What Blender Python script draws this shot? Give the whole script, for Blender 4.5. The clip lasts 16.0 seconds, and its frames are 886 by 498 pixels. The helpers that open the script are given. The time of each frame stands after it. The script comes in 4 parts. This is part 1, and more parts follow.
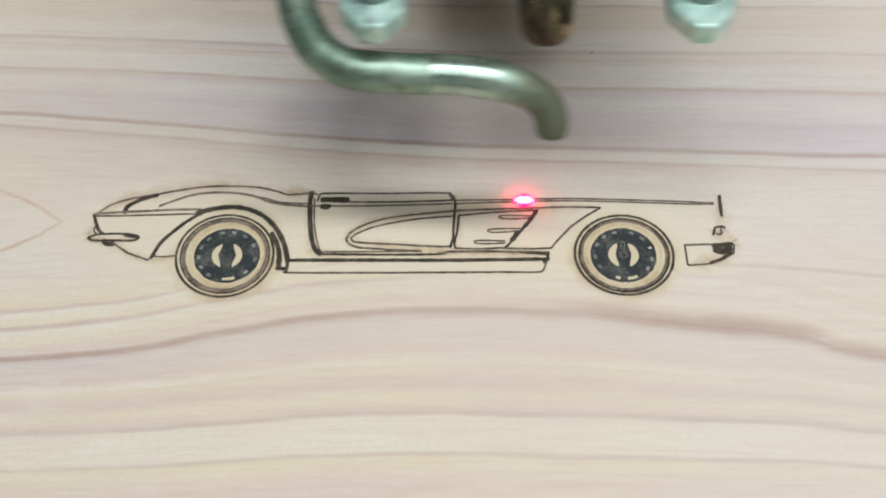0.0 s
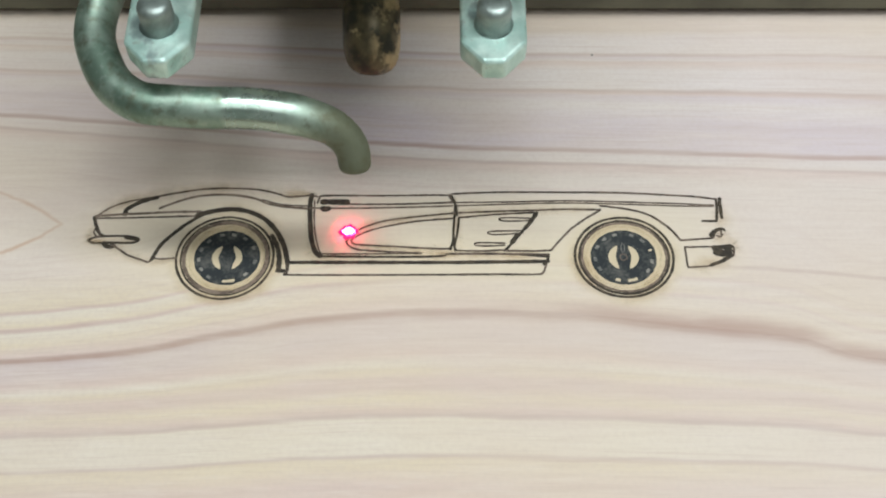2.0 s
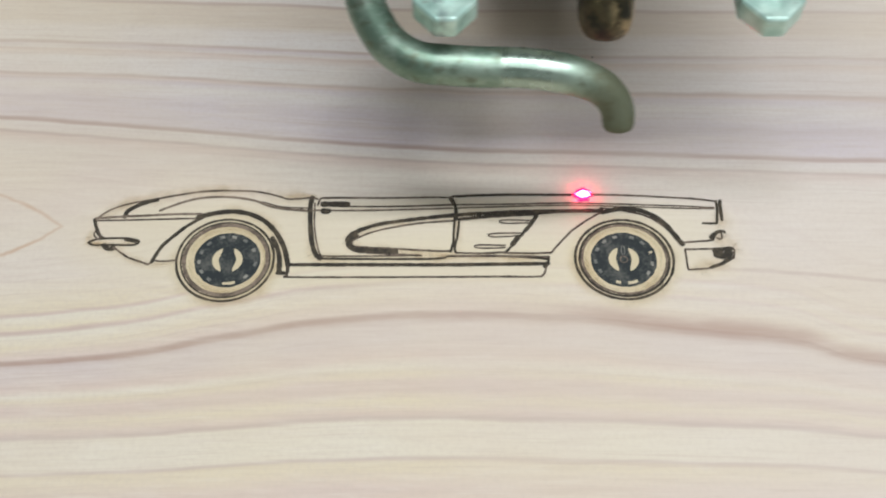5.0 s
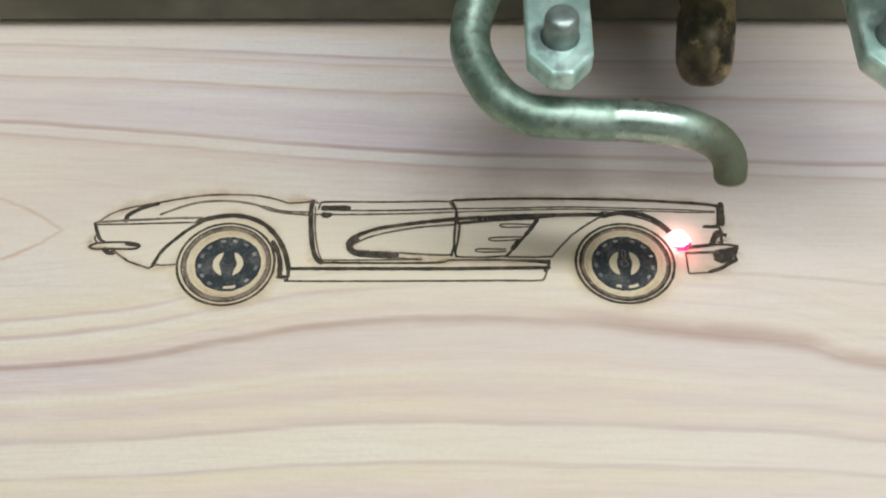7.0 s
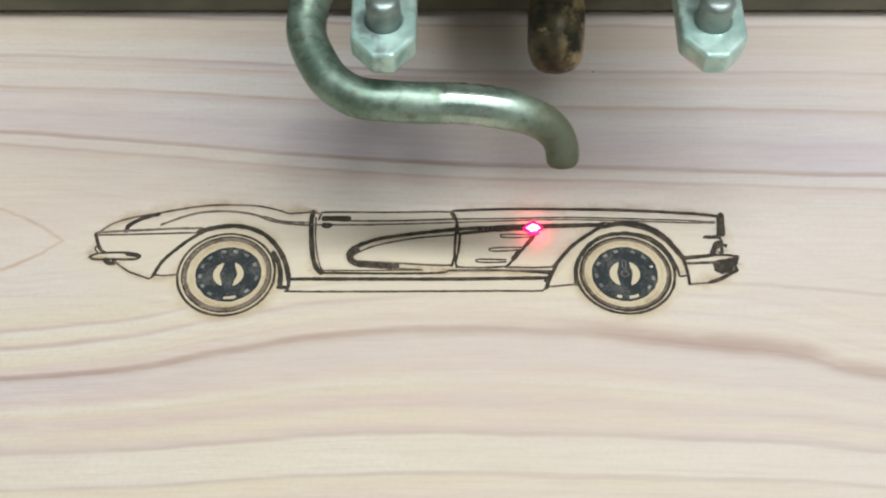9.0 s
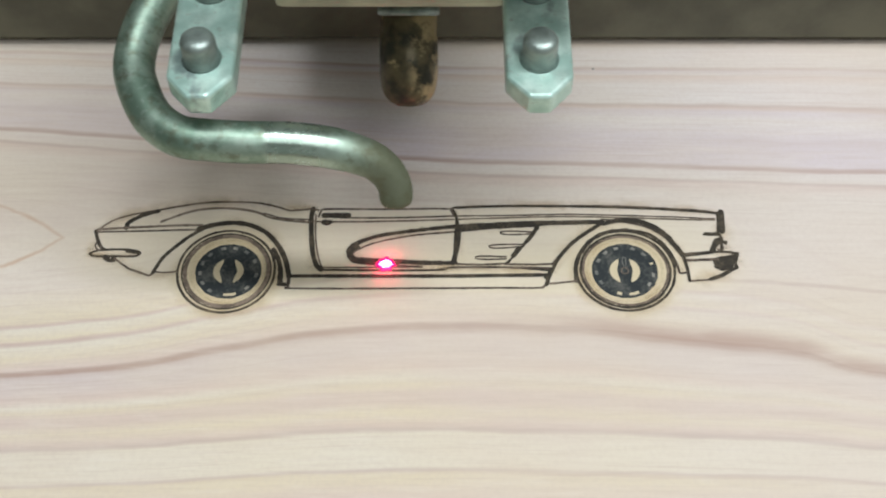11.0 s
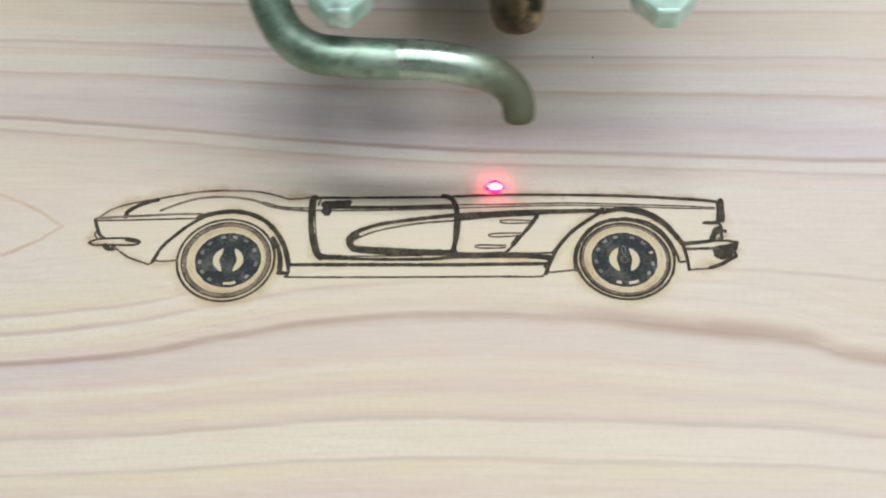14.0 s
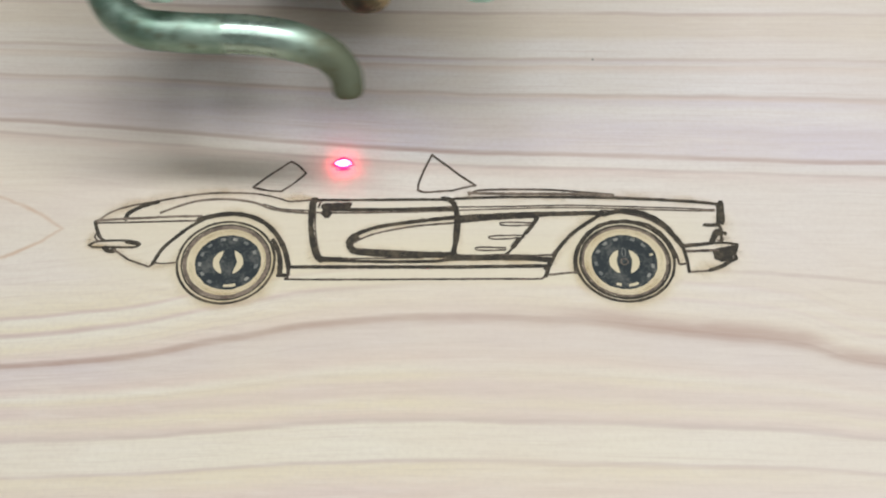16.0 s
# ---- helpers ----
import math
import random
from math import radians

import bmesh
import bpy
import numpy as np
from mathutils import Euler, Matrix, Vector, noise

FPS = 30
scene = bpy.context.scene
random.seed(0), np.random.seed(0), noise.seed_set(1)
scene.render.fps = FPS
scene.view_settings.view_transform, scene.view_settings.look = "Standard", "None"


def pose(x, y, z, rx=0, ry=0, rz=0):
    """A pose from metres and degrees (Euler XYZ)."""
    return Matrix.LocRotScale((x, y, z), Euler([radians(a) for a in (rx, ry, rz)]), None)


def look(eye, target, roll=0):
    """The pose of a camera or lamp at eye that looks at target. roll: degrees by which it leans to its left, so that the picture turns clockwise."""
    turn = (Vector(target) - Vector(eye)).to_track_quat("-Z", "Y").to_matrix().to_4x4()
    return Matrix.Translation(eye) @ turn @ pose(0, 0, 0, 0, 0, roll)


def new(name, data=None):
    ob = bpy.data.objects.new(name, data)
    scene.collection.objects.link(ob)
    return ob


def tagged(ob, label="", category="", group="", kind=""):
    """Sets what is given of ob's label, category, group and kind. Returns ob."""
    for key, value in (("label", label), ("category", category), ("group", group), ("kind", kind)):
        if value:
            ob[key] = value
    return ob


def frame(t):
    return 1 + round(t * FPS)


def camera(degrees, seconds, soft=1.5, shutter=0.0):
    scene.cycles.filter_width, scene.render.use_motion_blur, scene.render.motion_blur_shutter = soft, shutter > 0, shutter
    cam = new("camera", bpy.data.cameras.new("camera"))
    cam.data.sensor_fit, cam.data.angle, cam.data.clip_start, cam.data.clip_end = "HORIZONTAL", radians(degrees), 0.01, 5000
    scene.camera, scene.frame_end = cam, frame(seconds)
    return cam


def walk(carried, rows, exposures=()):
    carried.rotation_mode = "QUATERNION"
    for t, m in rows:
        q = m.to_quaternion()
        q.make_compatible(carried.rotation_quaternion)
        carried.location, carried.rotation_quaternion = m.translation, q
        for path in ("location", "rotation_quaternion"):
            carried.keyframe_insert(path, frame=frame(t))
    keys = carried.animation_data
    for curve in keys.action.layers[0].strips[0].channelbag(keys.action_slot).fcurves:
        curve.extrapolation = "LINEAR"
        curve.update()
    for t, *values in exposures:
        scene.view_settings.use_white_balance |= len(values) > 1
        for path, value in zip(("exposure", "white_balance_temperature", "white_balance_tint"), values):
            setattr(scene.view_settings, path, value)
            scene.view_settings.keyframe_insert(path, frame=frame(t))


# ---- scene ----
# A laser engraver burns the line drawing of a car into a pine board. Drawing sizes are in millimetres.
MM = 0.001
END = 16.0
cam = camera(40.94, END, soft=2.0, shutter=0.3)
TILT = [
    (0, 31.000, 0.000), (0.5, 31.000, 0.001), (1, 31.082, 0.001), (1.5, 31.082, 0.002), (2, 31.109, 0.003), (2.5, 31.109, 0.003),
    (3, 31.041, 0.004), (3.5, 31.041, 0.005), (4, 31.164, 0.005), (6.5, 31.273, 0.041), (7, 31.409, 0.044), (7.5, 31.546, 0.046),
    (8, 31.723, 0.060), (8.5, 31.873, 0.065), (9, 31.909, 0.063), (11.5, 31.745, 0.063), (12, 31.745, 0.063), (12.5, 31.641, 0.063),
    (13, 31.628, 0.063), (13.5, 31.273, 0.055), (14, 31.218, 0.046), (14.5, 31.409, 0.046), (15, 31.273, 0.046), (15.5, 31.409, 0.046),
    (16, 31.327, 0.046),
]
walk(cam, [(t, pose(0, -0.11756, 0.19566, a) @ pose(0, 0, 0, 0, turn, 0)) for t, a, turn in TILT], exposures=[(0, -0.15), (8.0, -0.15), (9.0, -0.09), (END, -0.12)])

# ---- light: the workshop's two ceiling lamps ----
world = bpy.data.worlds.new("room_air")
scene.world = world
world.use_nodes = True
world.node_tree.nodes["Background"].inputs[0].default_value = (0.9, 0.95, 1.0, 1)
world.node_tree.nodes["Background"].inputs[1].default_value = 0.05
LAMPS = ((0.37, 0.06, 1.36), (0.48, -0.56, 1.36))


def area_lamp(name, at, target, sx, sy, watts, colour):
    data = bpy.data.lights.new(name, "AREA")
    data.shape, data.size, data.size_y, data.energy, data.color = "RECTANGLE", sx, sy, watts, colour
    ob = new(name, data)
    ob.matrix_world = look(at, target)
    return ob


for at, watts, length, wide in zip(LAMPS, (18.2, 8.5), (1.4, 1.3), (0.15, 0.80)):
    area_lamp("ceiling_lamp_light", at, (at[0], at[1], 0), length, wide, watts, (0.95, 0.98, 1.0))


# ---- materials ----
class Nodes:
    """Short hand for a node material."""

    def __init__(self, name, rough=0.5, metal=0.0):
        self.mat = bpy.data.materials.new(name)
        self.mat.use_nodes = True
        self.tree = self.mat.node_tree
        self.bsdf = self.tree.nodes["Principled BSDF"]
        self.bsdf.inputs["Roughness"].default_value = rough
        self.bsdf.inputs["Metallic"].default_value = metal
        self.xyz = None

    def node(self, kind, **values):
        n = self.tree.nodes.new(kind)
        for key, value in values.items():
            n.inputs[key].default_value = value
        return n

    def link(self, a, b):
        self.tree.links.new(a, b)
        return b

    def put(self, socket, value):
        if isinstance(value, (int, float, tuple)):
            socket.default_value = value
        else:
            self.link(value, socket)

    def math(self, op, a, b=0.0, clamp=False):
        n = self.tree.nodes.new("ShaderNodeMath")
        n.operation, n.use_clamp = op, clamp
        self.put(n.inputs[0], a)
        self.put(n.inputs[1], b)
        return n.outputs[0]

    def curve(self, v, points, low, high, least, most):
        """A smooth curve through a few points (v, height)."""
        n = self.tree.nodes.new("ShaderNodeFloatCurve")
        line = n.mapping.curves[0]
        while len(line.points) < len(points):
            line.points.new(0.5, 0.5)
        for p, (a, h) in zip(line.points, points):
            p.location = ((a - low) / (high - low), (h - least) / (most - least))
        n.mapping.update()
        self.put(n.inputs["Value"], self.math("DIVIDE", self.math("SUBTRACT", v, low), high - low))
        return self.math("ADD", self.math("MULTIPLY", n.outputs[0], most - least), least)

    def remap(self, v, a, b, c=0.0, d=1.0):
        n = self.tree.nodes.new("ShaderNodeMapRange")
        n.interpolation_type = "SMOOTHSTEP"
        self.put(n.inputs["Value"], v)
        for key, x in (("From Min", a), ("From Max", b), ("To Min", c), ("To Max", d)):
            n.inputs[key].default_value = x
        return n.outputs[0]

    def place(self):
        """Object space in millimetres."""
        if self.xyz is None:
            tex = self.tree.nodes.new("ShaderNodeTexCoord")
            self.coords = tex.outputs["Object"]
            sep = self.tree.nodes.new("ShaderNodeSeparateXYZ")
            self.link(self.coords, sep.inputs[0])
            self.xyz = [self.math("MULTIPLY", o, 1000.0) for o in sep.outputs]
        return self.xyz

    def noise(self, scale, detail=3.0, stretch=(1, 1, 1), rough=0.55):
        """Noise over object space, scale in features per metre."""
        self.place()
        m = self.tree.nodes.new("ShaderNodeMapping")
        m.inputs["Scale"].default_value = stretch
        self.link(self.coords, m.inputs[0])
        n = self.node("ShaderNodeTexNoise", Scale=scale, Detail=detail, Roughness=rough)
        self.link(m.outputs[0], n.inputs["Vector"])
        return n.outputs["Fac"]

    def ramp(self, v, stops):
        n = self.tree.nodes.new("ShaderNodeValToRGB")
        el = n.color_ramp.elements
        while len(el) < len(stops):
            el.new(0.5)
        for e, (at, c) in zip(el, stops):
            e.position, e.color = at, (*c, 1)
        self.put(n.inputs[0], v)
        return n.outputs[0]

    def mix(self, fac, a, b, how="MIX"):
        n = self.tree.nodes.new("ShaderNodeMix")
        n.data_type, n.blend_type = "RGBA", how
        self.put(n.inputs[0], fac)
        self.put(n.inputs[6], (*a, 1) if isinstance(a, tuple) else a)
        self.put(n.inputs[7], (*b, 1) if isinstance(b, tuple) else b)
        return n.outputs[2]

    def bump(self, v, strength, dist):
        n = self.node("ShaderNodeBump", Strength=strength, Distance=dist)
        self.link(v, n.inputs["Height"])
        self.link(n.outputs[0], self.bsdf.inputs["Normal"])

    def colour(self, value):
        self.put(self.bsdf.inputs["Base Color"], (*value, 1) if isinstance(value, tuple) else value)
        return self

    def rough(self, value):
        self.put(self.bsdf.inputs["Roughness"], value)


def pine_material():
    n = Nodes("planed_pine", 0.55)
    x, y, z = n.place()
    # the growth rings bow upwards below the drawing and fall gently to one side above it
    wob = n.math("MULTIPLY", n.math("SUBTRACT", n.noise(16, 3, (1, 2, 1)), 0.5), 1.8)
    fine_wob = n.math("MULTIPLY", n.math("SUBTRACT", n.noise(70, 4, (1, 3, 1)), 0.5), 0.9)
    yy = n.math("ADD", n.math("ADD", y, wob), fine_wob)
    bow = n.curve(x, [(-150, 17), (-80, 11.3), (-60, 9.0), (-40, 4.7), (-14, 0.7), (2, 0), (23, 0.9), (40, 3.0), (64, 5.9), (80, 11.2), (150, 18)], -150, 150, 0, 20)
    fall = n.curve(x, [(-150, -11.5), (-91, -8.2), (-56, -5.0), (0, 0), (25, 0.8), (47, 1.5), (89, 3.2), (150, 5.0)], -150, 150, -12, 6)
    amount = n.math("MULTIPLY", n.curve(y, [(-100, 0.12), (-48, 0.22), (-36, 0.38), (-26, 0.75), (-18, 1.0), (-6, 1.0), (10, 0.1), (20, 0), (100, 0)], -100, 100, 0, 1), bow)
    tilt = n.math("MULTIPLY", n.curve(y, [(-100, 0), (-6, 0), (10, 0.5), (22, 1.0), (32, 0.95), (44, 0.55), (60, 0.4), (100, 0.3)], -100, 100, 0, 1), fall)
    g = n.math("ADD", n.math("ADD", yy, amount), tilt)
    # the rings, in mm across the grain: pale early wood, lilac-pink bands, thin dark late wood
    cream, pale, pink, lilac = (0.715, 0.63, 0.47), (0.735, 0.68, 0.575), (0.655, 0.53, 0.475), (0.625, 0.545, 0.525)
    line, red, faint, tan = (0.41, 0.285, 0.235), (0.455, 0.335, 0.31), (0.55, 0.445, 0.41), (0.64, 0.555, 0.465)
    milk, mauve = (0.725, 0.685, 0.665), (0.64, 0.577, 0.62)

    def rings(low, high, stops):
        return n.ramp(n.math("DIVIDE", n.math("SUBTRACT", g, low), high - low), [((at - low) / (high - low), c) for at, c in stops])

    lower = rings(-60.0, 6.0, [(-60.0, cream), (-47.0, pink), (-43.4, cream), (-42.2, cream), (-41.8, faint), (-41.1, pale), (-38.8, pale), (-34.9, pale), (-34.0, faint),
                               (-33.2, pink), (-30.7, cream), (-28.4, pink), (-26.8, pink), (-25.0, cream), (-23.5, pale), (-21.5, pink), (-18.0, lilac), (-14.0, lilac),
                               (-13.5, line), (-12.7, line), (-11.9, pink), (-9.2, cream), (-6.6, pale), (-5.9, pink), (-5.1, cream), (-2.7, pale), (-2.3, pink), (-1.6, cream), (6.0, (0.70, 0.625, 0.545))])
    upper = rings(4.0, 78.0, [(4.0, (0.70, 0.625, 0.545)), (18.0, (0.70, 0.64, 0.57)), (20.9, pink), (21.4, faint), (21.9, (0.70, 0.645, 0.59)), (24.0, milk), (24.5, red), (24.9, red), (25.6, mauve), (32.0, mauve), (36.5, milk),
                              (38.6, mauve), (39.5, pink), (39.9, faint), (40.5, milk), (45.0, milk), (47.3, pink), (47.8, milk), (48.8, mauve), (49.3, faint), (50.0, milk), (54.0, milk), (56.0, tan),
                              (61.7, tan), (62.3, red), (63.0, milk), (69.0, tan), (78.0, (0.695, 0.635, 0.575))])
    base = n.mix(n.remap(g, 4.6, 5.4), lower, upper)
    base = n.mix(n.remap(n.noise(30, 3, (0.6, 1.5, 1)), 0.42, 0.66, 0.0, 0.5), base, (0.69, 0.60, 0.51))
    base = n.mix(n.remap(n.noise(17, 4, (0.7, 2.6, 1), rough=0.6), 0.46, 0.64, 0.0, 0.28), base, (0.69, 0.61, 0.53))
    # fine late-wood streaks along the rings
    comb = n.tree.nodes.new("ShaderNodeCombineXYZ")
    n.link(n.math("MULTIPLY", x, 0.012), comb.inputs[0])
    n.link(g, comb.inputs[1])
    streak = n.node("ShaderNodeTexNoise", Scale=0.32, Detail=5.0, Roughness=0.62)
    n.link(comb.outputs[0], streak.inputs["Vector"])
    col = n.mix(n.remap(streak.outputs["Fac"], 0.50, 0.74, 0.0, 0.42), base, (0.56, 0.435, 0.39))
    fine = n.node("ShaderNodeTexNoise", Scale=1.6, Detail=3.0, Roughness=0.6)
    n.link(comb.outputs[0], fine.inputs["Vector"])
    col = n.mix(n.remap(fine.outputs["Fac"], 0.52, 0.76, 0.0, 0.36), col, (0.52, 0.39, 0.34))
    col = n.mix(n.remap(n.noise(25, 4), 0.35, 0.7, 0.0, 0.2), col, (0.76, 0.69, 0.61))
    col = n.mix(n.remap(n.noise(1000, 3), 0.35, 0.75, 0.0, 0.22), col, (0.54, 0.46, 0.41))
    col = n.mix(n.remap(n.noise(420, 3, (0.25, 1.6, 1)), 0.5, 0.75, 0.0, 0.22), col, (0.80, 0.75, 0.68))
    col = n.mix(n.remap(n.noise(9, 3, (1, 1.6, 1)), 0.40, 0.62, 0.0, 0.30), col, (0.70, 0.60, 0.42))
    col = n.mix(n.remap(n.noise(11, 3, (1.1, 1.7, 2)), 0.52, 0.7, 0.0, 0.35), col, (0.64, 0.53, 0.49))
    # towards one end the wood turns paler and pinker
    col = n.mix(n.remap(n.math("ADD", x, n.math("MULTIPLY", n.noise(30, 3, (1, 2, 1)), 40.0)), 25.0, 100.0, 0.0, 0.30), col, (0.675, 0.60, 0.575))
    smear = n.math("MULTIPLY", n.math("MULTIPLY", n.remap(g, -13.2, -12.4), n.remap(g, -12.0, -8.0, 1.0, 0.0)), n.remap(x, -5.0, 45.0))
    smear = n.math("MULTIPLY", smear, n.remap(n.noise(80, 4, (0.5, 2, 1)), 0.3, 0.65, 0.3, 1.0))
    col = n.mix(n.math("MULTIPLY", smear, 0.85), col, (0.45, 0.32, 0.26))
    # one more ring end, past the front wheel only
    gap = n.math("SUBTRACT", n.math("ADD", y, fine_wob), n.curve(x, [(-150, -3.2), (40, -3.4), (56, -3.7), (72, -4.7), (84, -6.1), (150, -16)], -150, 150, -16, 0))
    past = n.math("MULTIPLY", n.remap(n.math("ABSOLUTE", gap), 0.1, 0.7, 1.0, 0.0), n.remap(x, 38.0, 60.0, 0.0, 0.32))
    col = n.mix(past, col, (0.44, 0.31, 0.27))
    # the thin dark late wood that closes each ring: place, strength, width on its two sides
    def late(low, high, rows):
        stops = []
        for at, strength, under, over in rows:
            stops += [(at - under, 0.0), (at - 0.16, strength), (at + 0.16, strength), (at + over, 0.0)]
        return n.ramp(n.math("DIVIDE", n.math("SUBTRACT", g, low), high - low), [((at - low) / (high - low), (v, v, v)) for at, v in stops])

    left_only = late(-10.0, 2.0, [(-6.0, 0.42, 0.8, 0.7), (-2.2, 0.26, 0.8, 0.7)])
    left_only = n.math("MULTIPLY", left_only, n.remap(x, -22.0, 4.0, 1.0, 0.0))
    dark = n.mix(n.remap(g, 7.5, 8.0), late(-50.0, 8.0, [(-42.1, 0.16, 0.5, 0.8), (-34.2, 0.20, 0.6, 1.7), (-28.2, 0.10, 1.2, 1.6), (-24.5, 0.07, 1.0, 1.0), (-12.9, 0.52, 2.4, 0.8)]),
                 late(8.0, 78.0, [(21.4, 0.24, 0.7, 0.6), (24.7, 0.38, 0.45, 1.0), (31.5, 0.10, 1.2, 1.6), (39.7, 0.24, 0.5, 0.9), (47.5, 0.12, 0.5, 0.5), (49.3, 0.24, 0.5, 0.7), (62.0, 0.25, 0.7, 0.9)]))
    dark = n.math("ADD", dark, left_only)
    dark = n.math("MULTIPLY", dark, n.remap(n.noise(45, 5, (0.6, 1.2, 1), rough=0.65), 0.32, 0.62, 0.3, 1.0))
    col = n.mix(dark, col, (0.40, 0.27, 0.23))
    # short fibres and pores
    fibre = n.noise(700, 4, (0.09, 1.5, 1), rough=0.7)
    col = n.mix(n.remap(fibre, 0.42, 0.75, 0.0, 0.18), col, (0.47, 0.36, 0.30))
    col = n.mix(n.remap(n.noise(520, 3, (0.12, 1.7, 2)), 0.5, 0.75, 0.0, 0.12), col, (0.84, 0.80, 0.74))
    # a small ring of a buried knot
    kx, ky = n.math("DIVIDE", n.math("ADD", x, 92.0), 17.5), n.math("DIVIDE", n.math("SUBTRACT", y, 6.2), 7.6)
    k = n.math("ADD", n.math("ABSOLUTE", n.math("MULTIPLY", kx, kx)), n.math("ABSOLUTE", ky))
    k = n.math("ADD", k, n.math("MULTIPLY", n.math("SUBTRACT", n.noise(75, 4), 0.5), 0.55))
    edge = n.math("SUBTRACT", 1.0, n.math("MULTIPLY", n.math("ABSOLUTE", n.math("SUBTRACT", k, 1.0)), 11.0), True)
    edge = n.math("MULTIPLY", edge, n.remap(n.noise(90, 3), 0.35, 0.65, 0.6, 1.0))
    col = n.mix(n.math("MULTIPLY", edge, 0.85), col, (0.54, 0.36, 0.24))
    # smoke has yellowed the wood round the drawing
    stain = n.math("MULTIPLY", n.math("SUBTRACT", n.noise(45, 3), 0.5), 0.8)
    ex, ey = n.math("DIVIDE", n.math("ADD", x, 6.0), 62.0), n.math("DIVIDE", n.math("SUBTRACT", y, 3.0), 10.0)
    e4 = n.math("ADD", n.math("POWER", n.math("ABSOLUTE", ex), 4.0), n.math("POWER", n.math("ABSOLUTE", ey), 4.0))
    col = n.mix(n.remap(n.math("ADD", e4, stain), 0.3, 1.5, 0.48, 0.0), col, (0.70, 0.63, 0.455))
    for cx in (-41.6, 34.7):
        wx, wy = n.math("DIVIDE", n.math("SUBTRACT", x, cx), 10.5), n.math("DIVIDE", n.math("ADD", y, 1.2), 10.0)
        w2 = n.math("ADD", n.math("ADD", n.math("MULTIPLY", wx, wx), n.math("MULTIPLY", wy, wy)), stain)
        col = n.mix(n.remap(w2, 0.4, 1.4, 0.85, 0.0), col, (0.62, 0.53, 0.345))
    n.colour(col)
    n.rough(n.remap(fine.outputs["Fac"], 0.3, 0.8, 0.5, 0.66))
    n.bump(fine.outputs["Fac"], 0.12, 0.0002)
    return n.mat


def char_material(name, dark, light, low=0.35, high=0.68):
    n = Nodes(name, 0.85)
    patch = n.math("ADD", n.math("MULTIPLY", n.noise(260, 3), 0.6), n.math("MULTIPLY", n.noise(1500, 3), 0.4))
    n.colour(n.mix(n.remap(patch, low, high), dark, light))
    n.bump(n.noise(2500, 2), 0.3, 0.0001)
    return n.mat


def tube_material():
    n = Nodes("tarnished_steel", 0.34, 0.86)
    x, y, z = n.place()
    blotch = n.noise(150, 5, rough=0.65)
    col = n.mix(n.remap(blotch, 0.36, 0.68), (0.20, 0.30, 0.235), (0.40, 0.52, 0.44))
    # handled and bright in the middle, brown with soot at the mouth
    bright = n.remap(n.math("ADD", x, n.math("MULTIPLY", n.noise(250, 3), 2.0)), -17.4, -16.2)
    bright = n.math("MULTIPLY", bright, n.remap(x, -10.0, -4.0, 1.0, 0.0))
    col = n.mix(n.math("MULTIPLY", bright, 0.25), col, (0.66, 0.78, 0.72))
    col = n.mix(n.math("MULTIPLY", n.remap(n.noise(420, 4), 0.50, 0.70, 0.0, 0.6), n.math("SUBTRACT", 1.0, n.math("MULTIPLY", bright, 0.7))), col, (0.15, 0.16, 0.105))
    col = n.mix(n.remap(n.noise(900, 3), 0.54, 0.70, 0.0, 0.35), col, (0.42, 0.50, 0.45))
    soot = n.remap(n.math("ADD", x, n.math("MULTIPLY", n.noise(260, 3), 5.0)), -5.0, 4.0)
    col = n.mix(n.math("MULTIPLY", soot, 0.8), col, (0.17, 0.17, 0.105))
    n.colour(col)
    grain = n.math("MULTIPLY", n.math("SUBTRACT", n.noise(300, 3), 0.5), 0.22)
    n.rough(n.math("ADD", n.math("ADD", grain, n.math("MULTIPLY", soot, 0.25)), n.math("SUBTRACT", 0.50, n.math("MULTIPLY", bright, 0.23))))
    n.bump(n.noise(900, 3), 0.12, 0.0003)
    return n.mat


def zinc_material():
    n = Nodes("zinc_plate", 0.36, 0.5)
    col = n.mix(n.remap(n.noise(220, 4), 0.35, 0.7), (0.43, 0.66, 0.59), (0.72, 0.94, 0.86))
    col = n.mix(n.remap(n.noise(130, 4, (1, 0.7, 1), rough=0.6), 0.54, 0.66, 0.0, 0.75), col, (0.20, 0.27, 0.27))
    n.colour(n.mix(n.remap(n.noise(700, 3), 0.58, 0.75, 0.0, 0.5), col, (0.30, 0.36, 0.30)))
    n.rough(n.remap(n.noise(350, 3), 0.3, 0.7, 0.28, 0.5))
    n.bump(n.noise(600, 3), 0.1, 0.0003)
    return n.mat


def brass_material():
    n = Nodes("sooty_brass", 0.42, 0.45)
    patch = n.math("ADD", n.math("MULTIPLY", n.noise(115, 5, rough=0.65), 0.75), n.math("MULTIPLY", n.noise(420, 3), 0.25))
    soot = n.mix(n.remap(n.noise(240, 4), 0.35, 0.65), (0.040, 0.040, 0.028), (0.15, 0.125, 0.07))
    # soot has flaked off one side
    x, y, z = n.place()
    bare = n.math("ADD", n.remap(patch, 0.54, 0.60), n.math("MULTIPLY", n.remap(patch, 0.42, 0.52), n.remap(x, 3.8, 6.2)), True)
    n.colour(n.mix(bare, soot, (0.46, 0.36, 0.20)))
    n.rough(n.remap(n.noise(260, 3), 0.4, 0.6, 0.35, 0.6))
    n.bump(n.noise(500, 3), 0.25, 0.0004)
    return n.mat


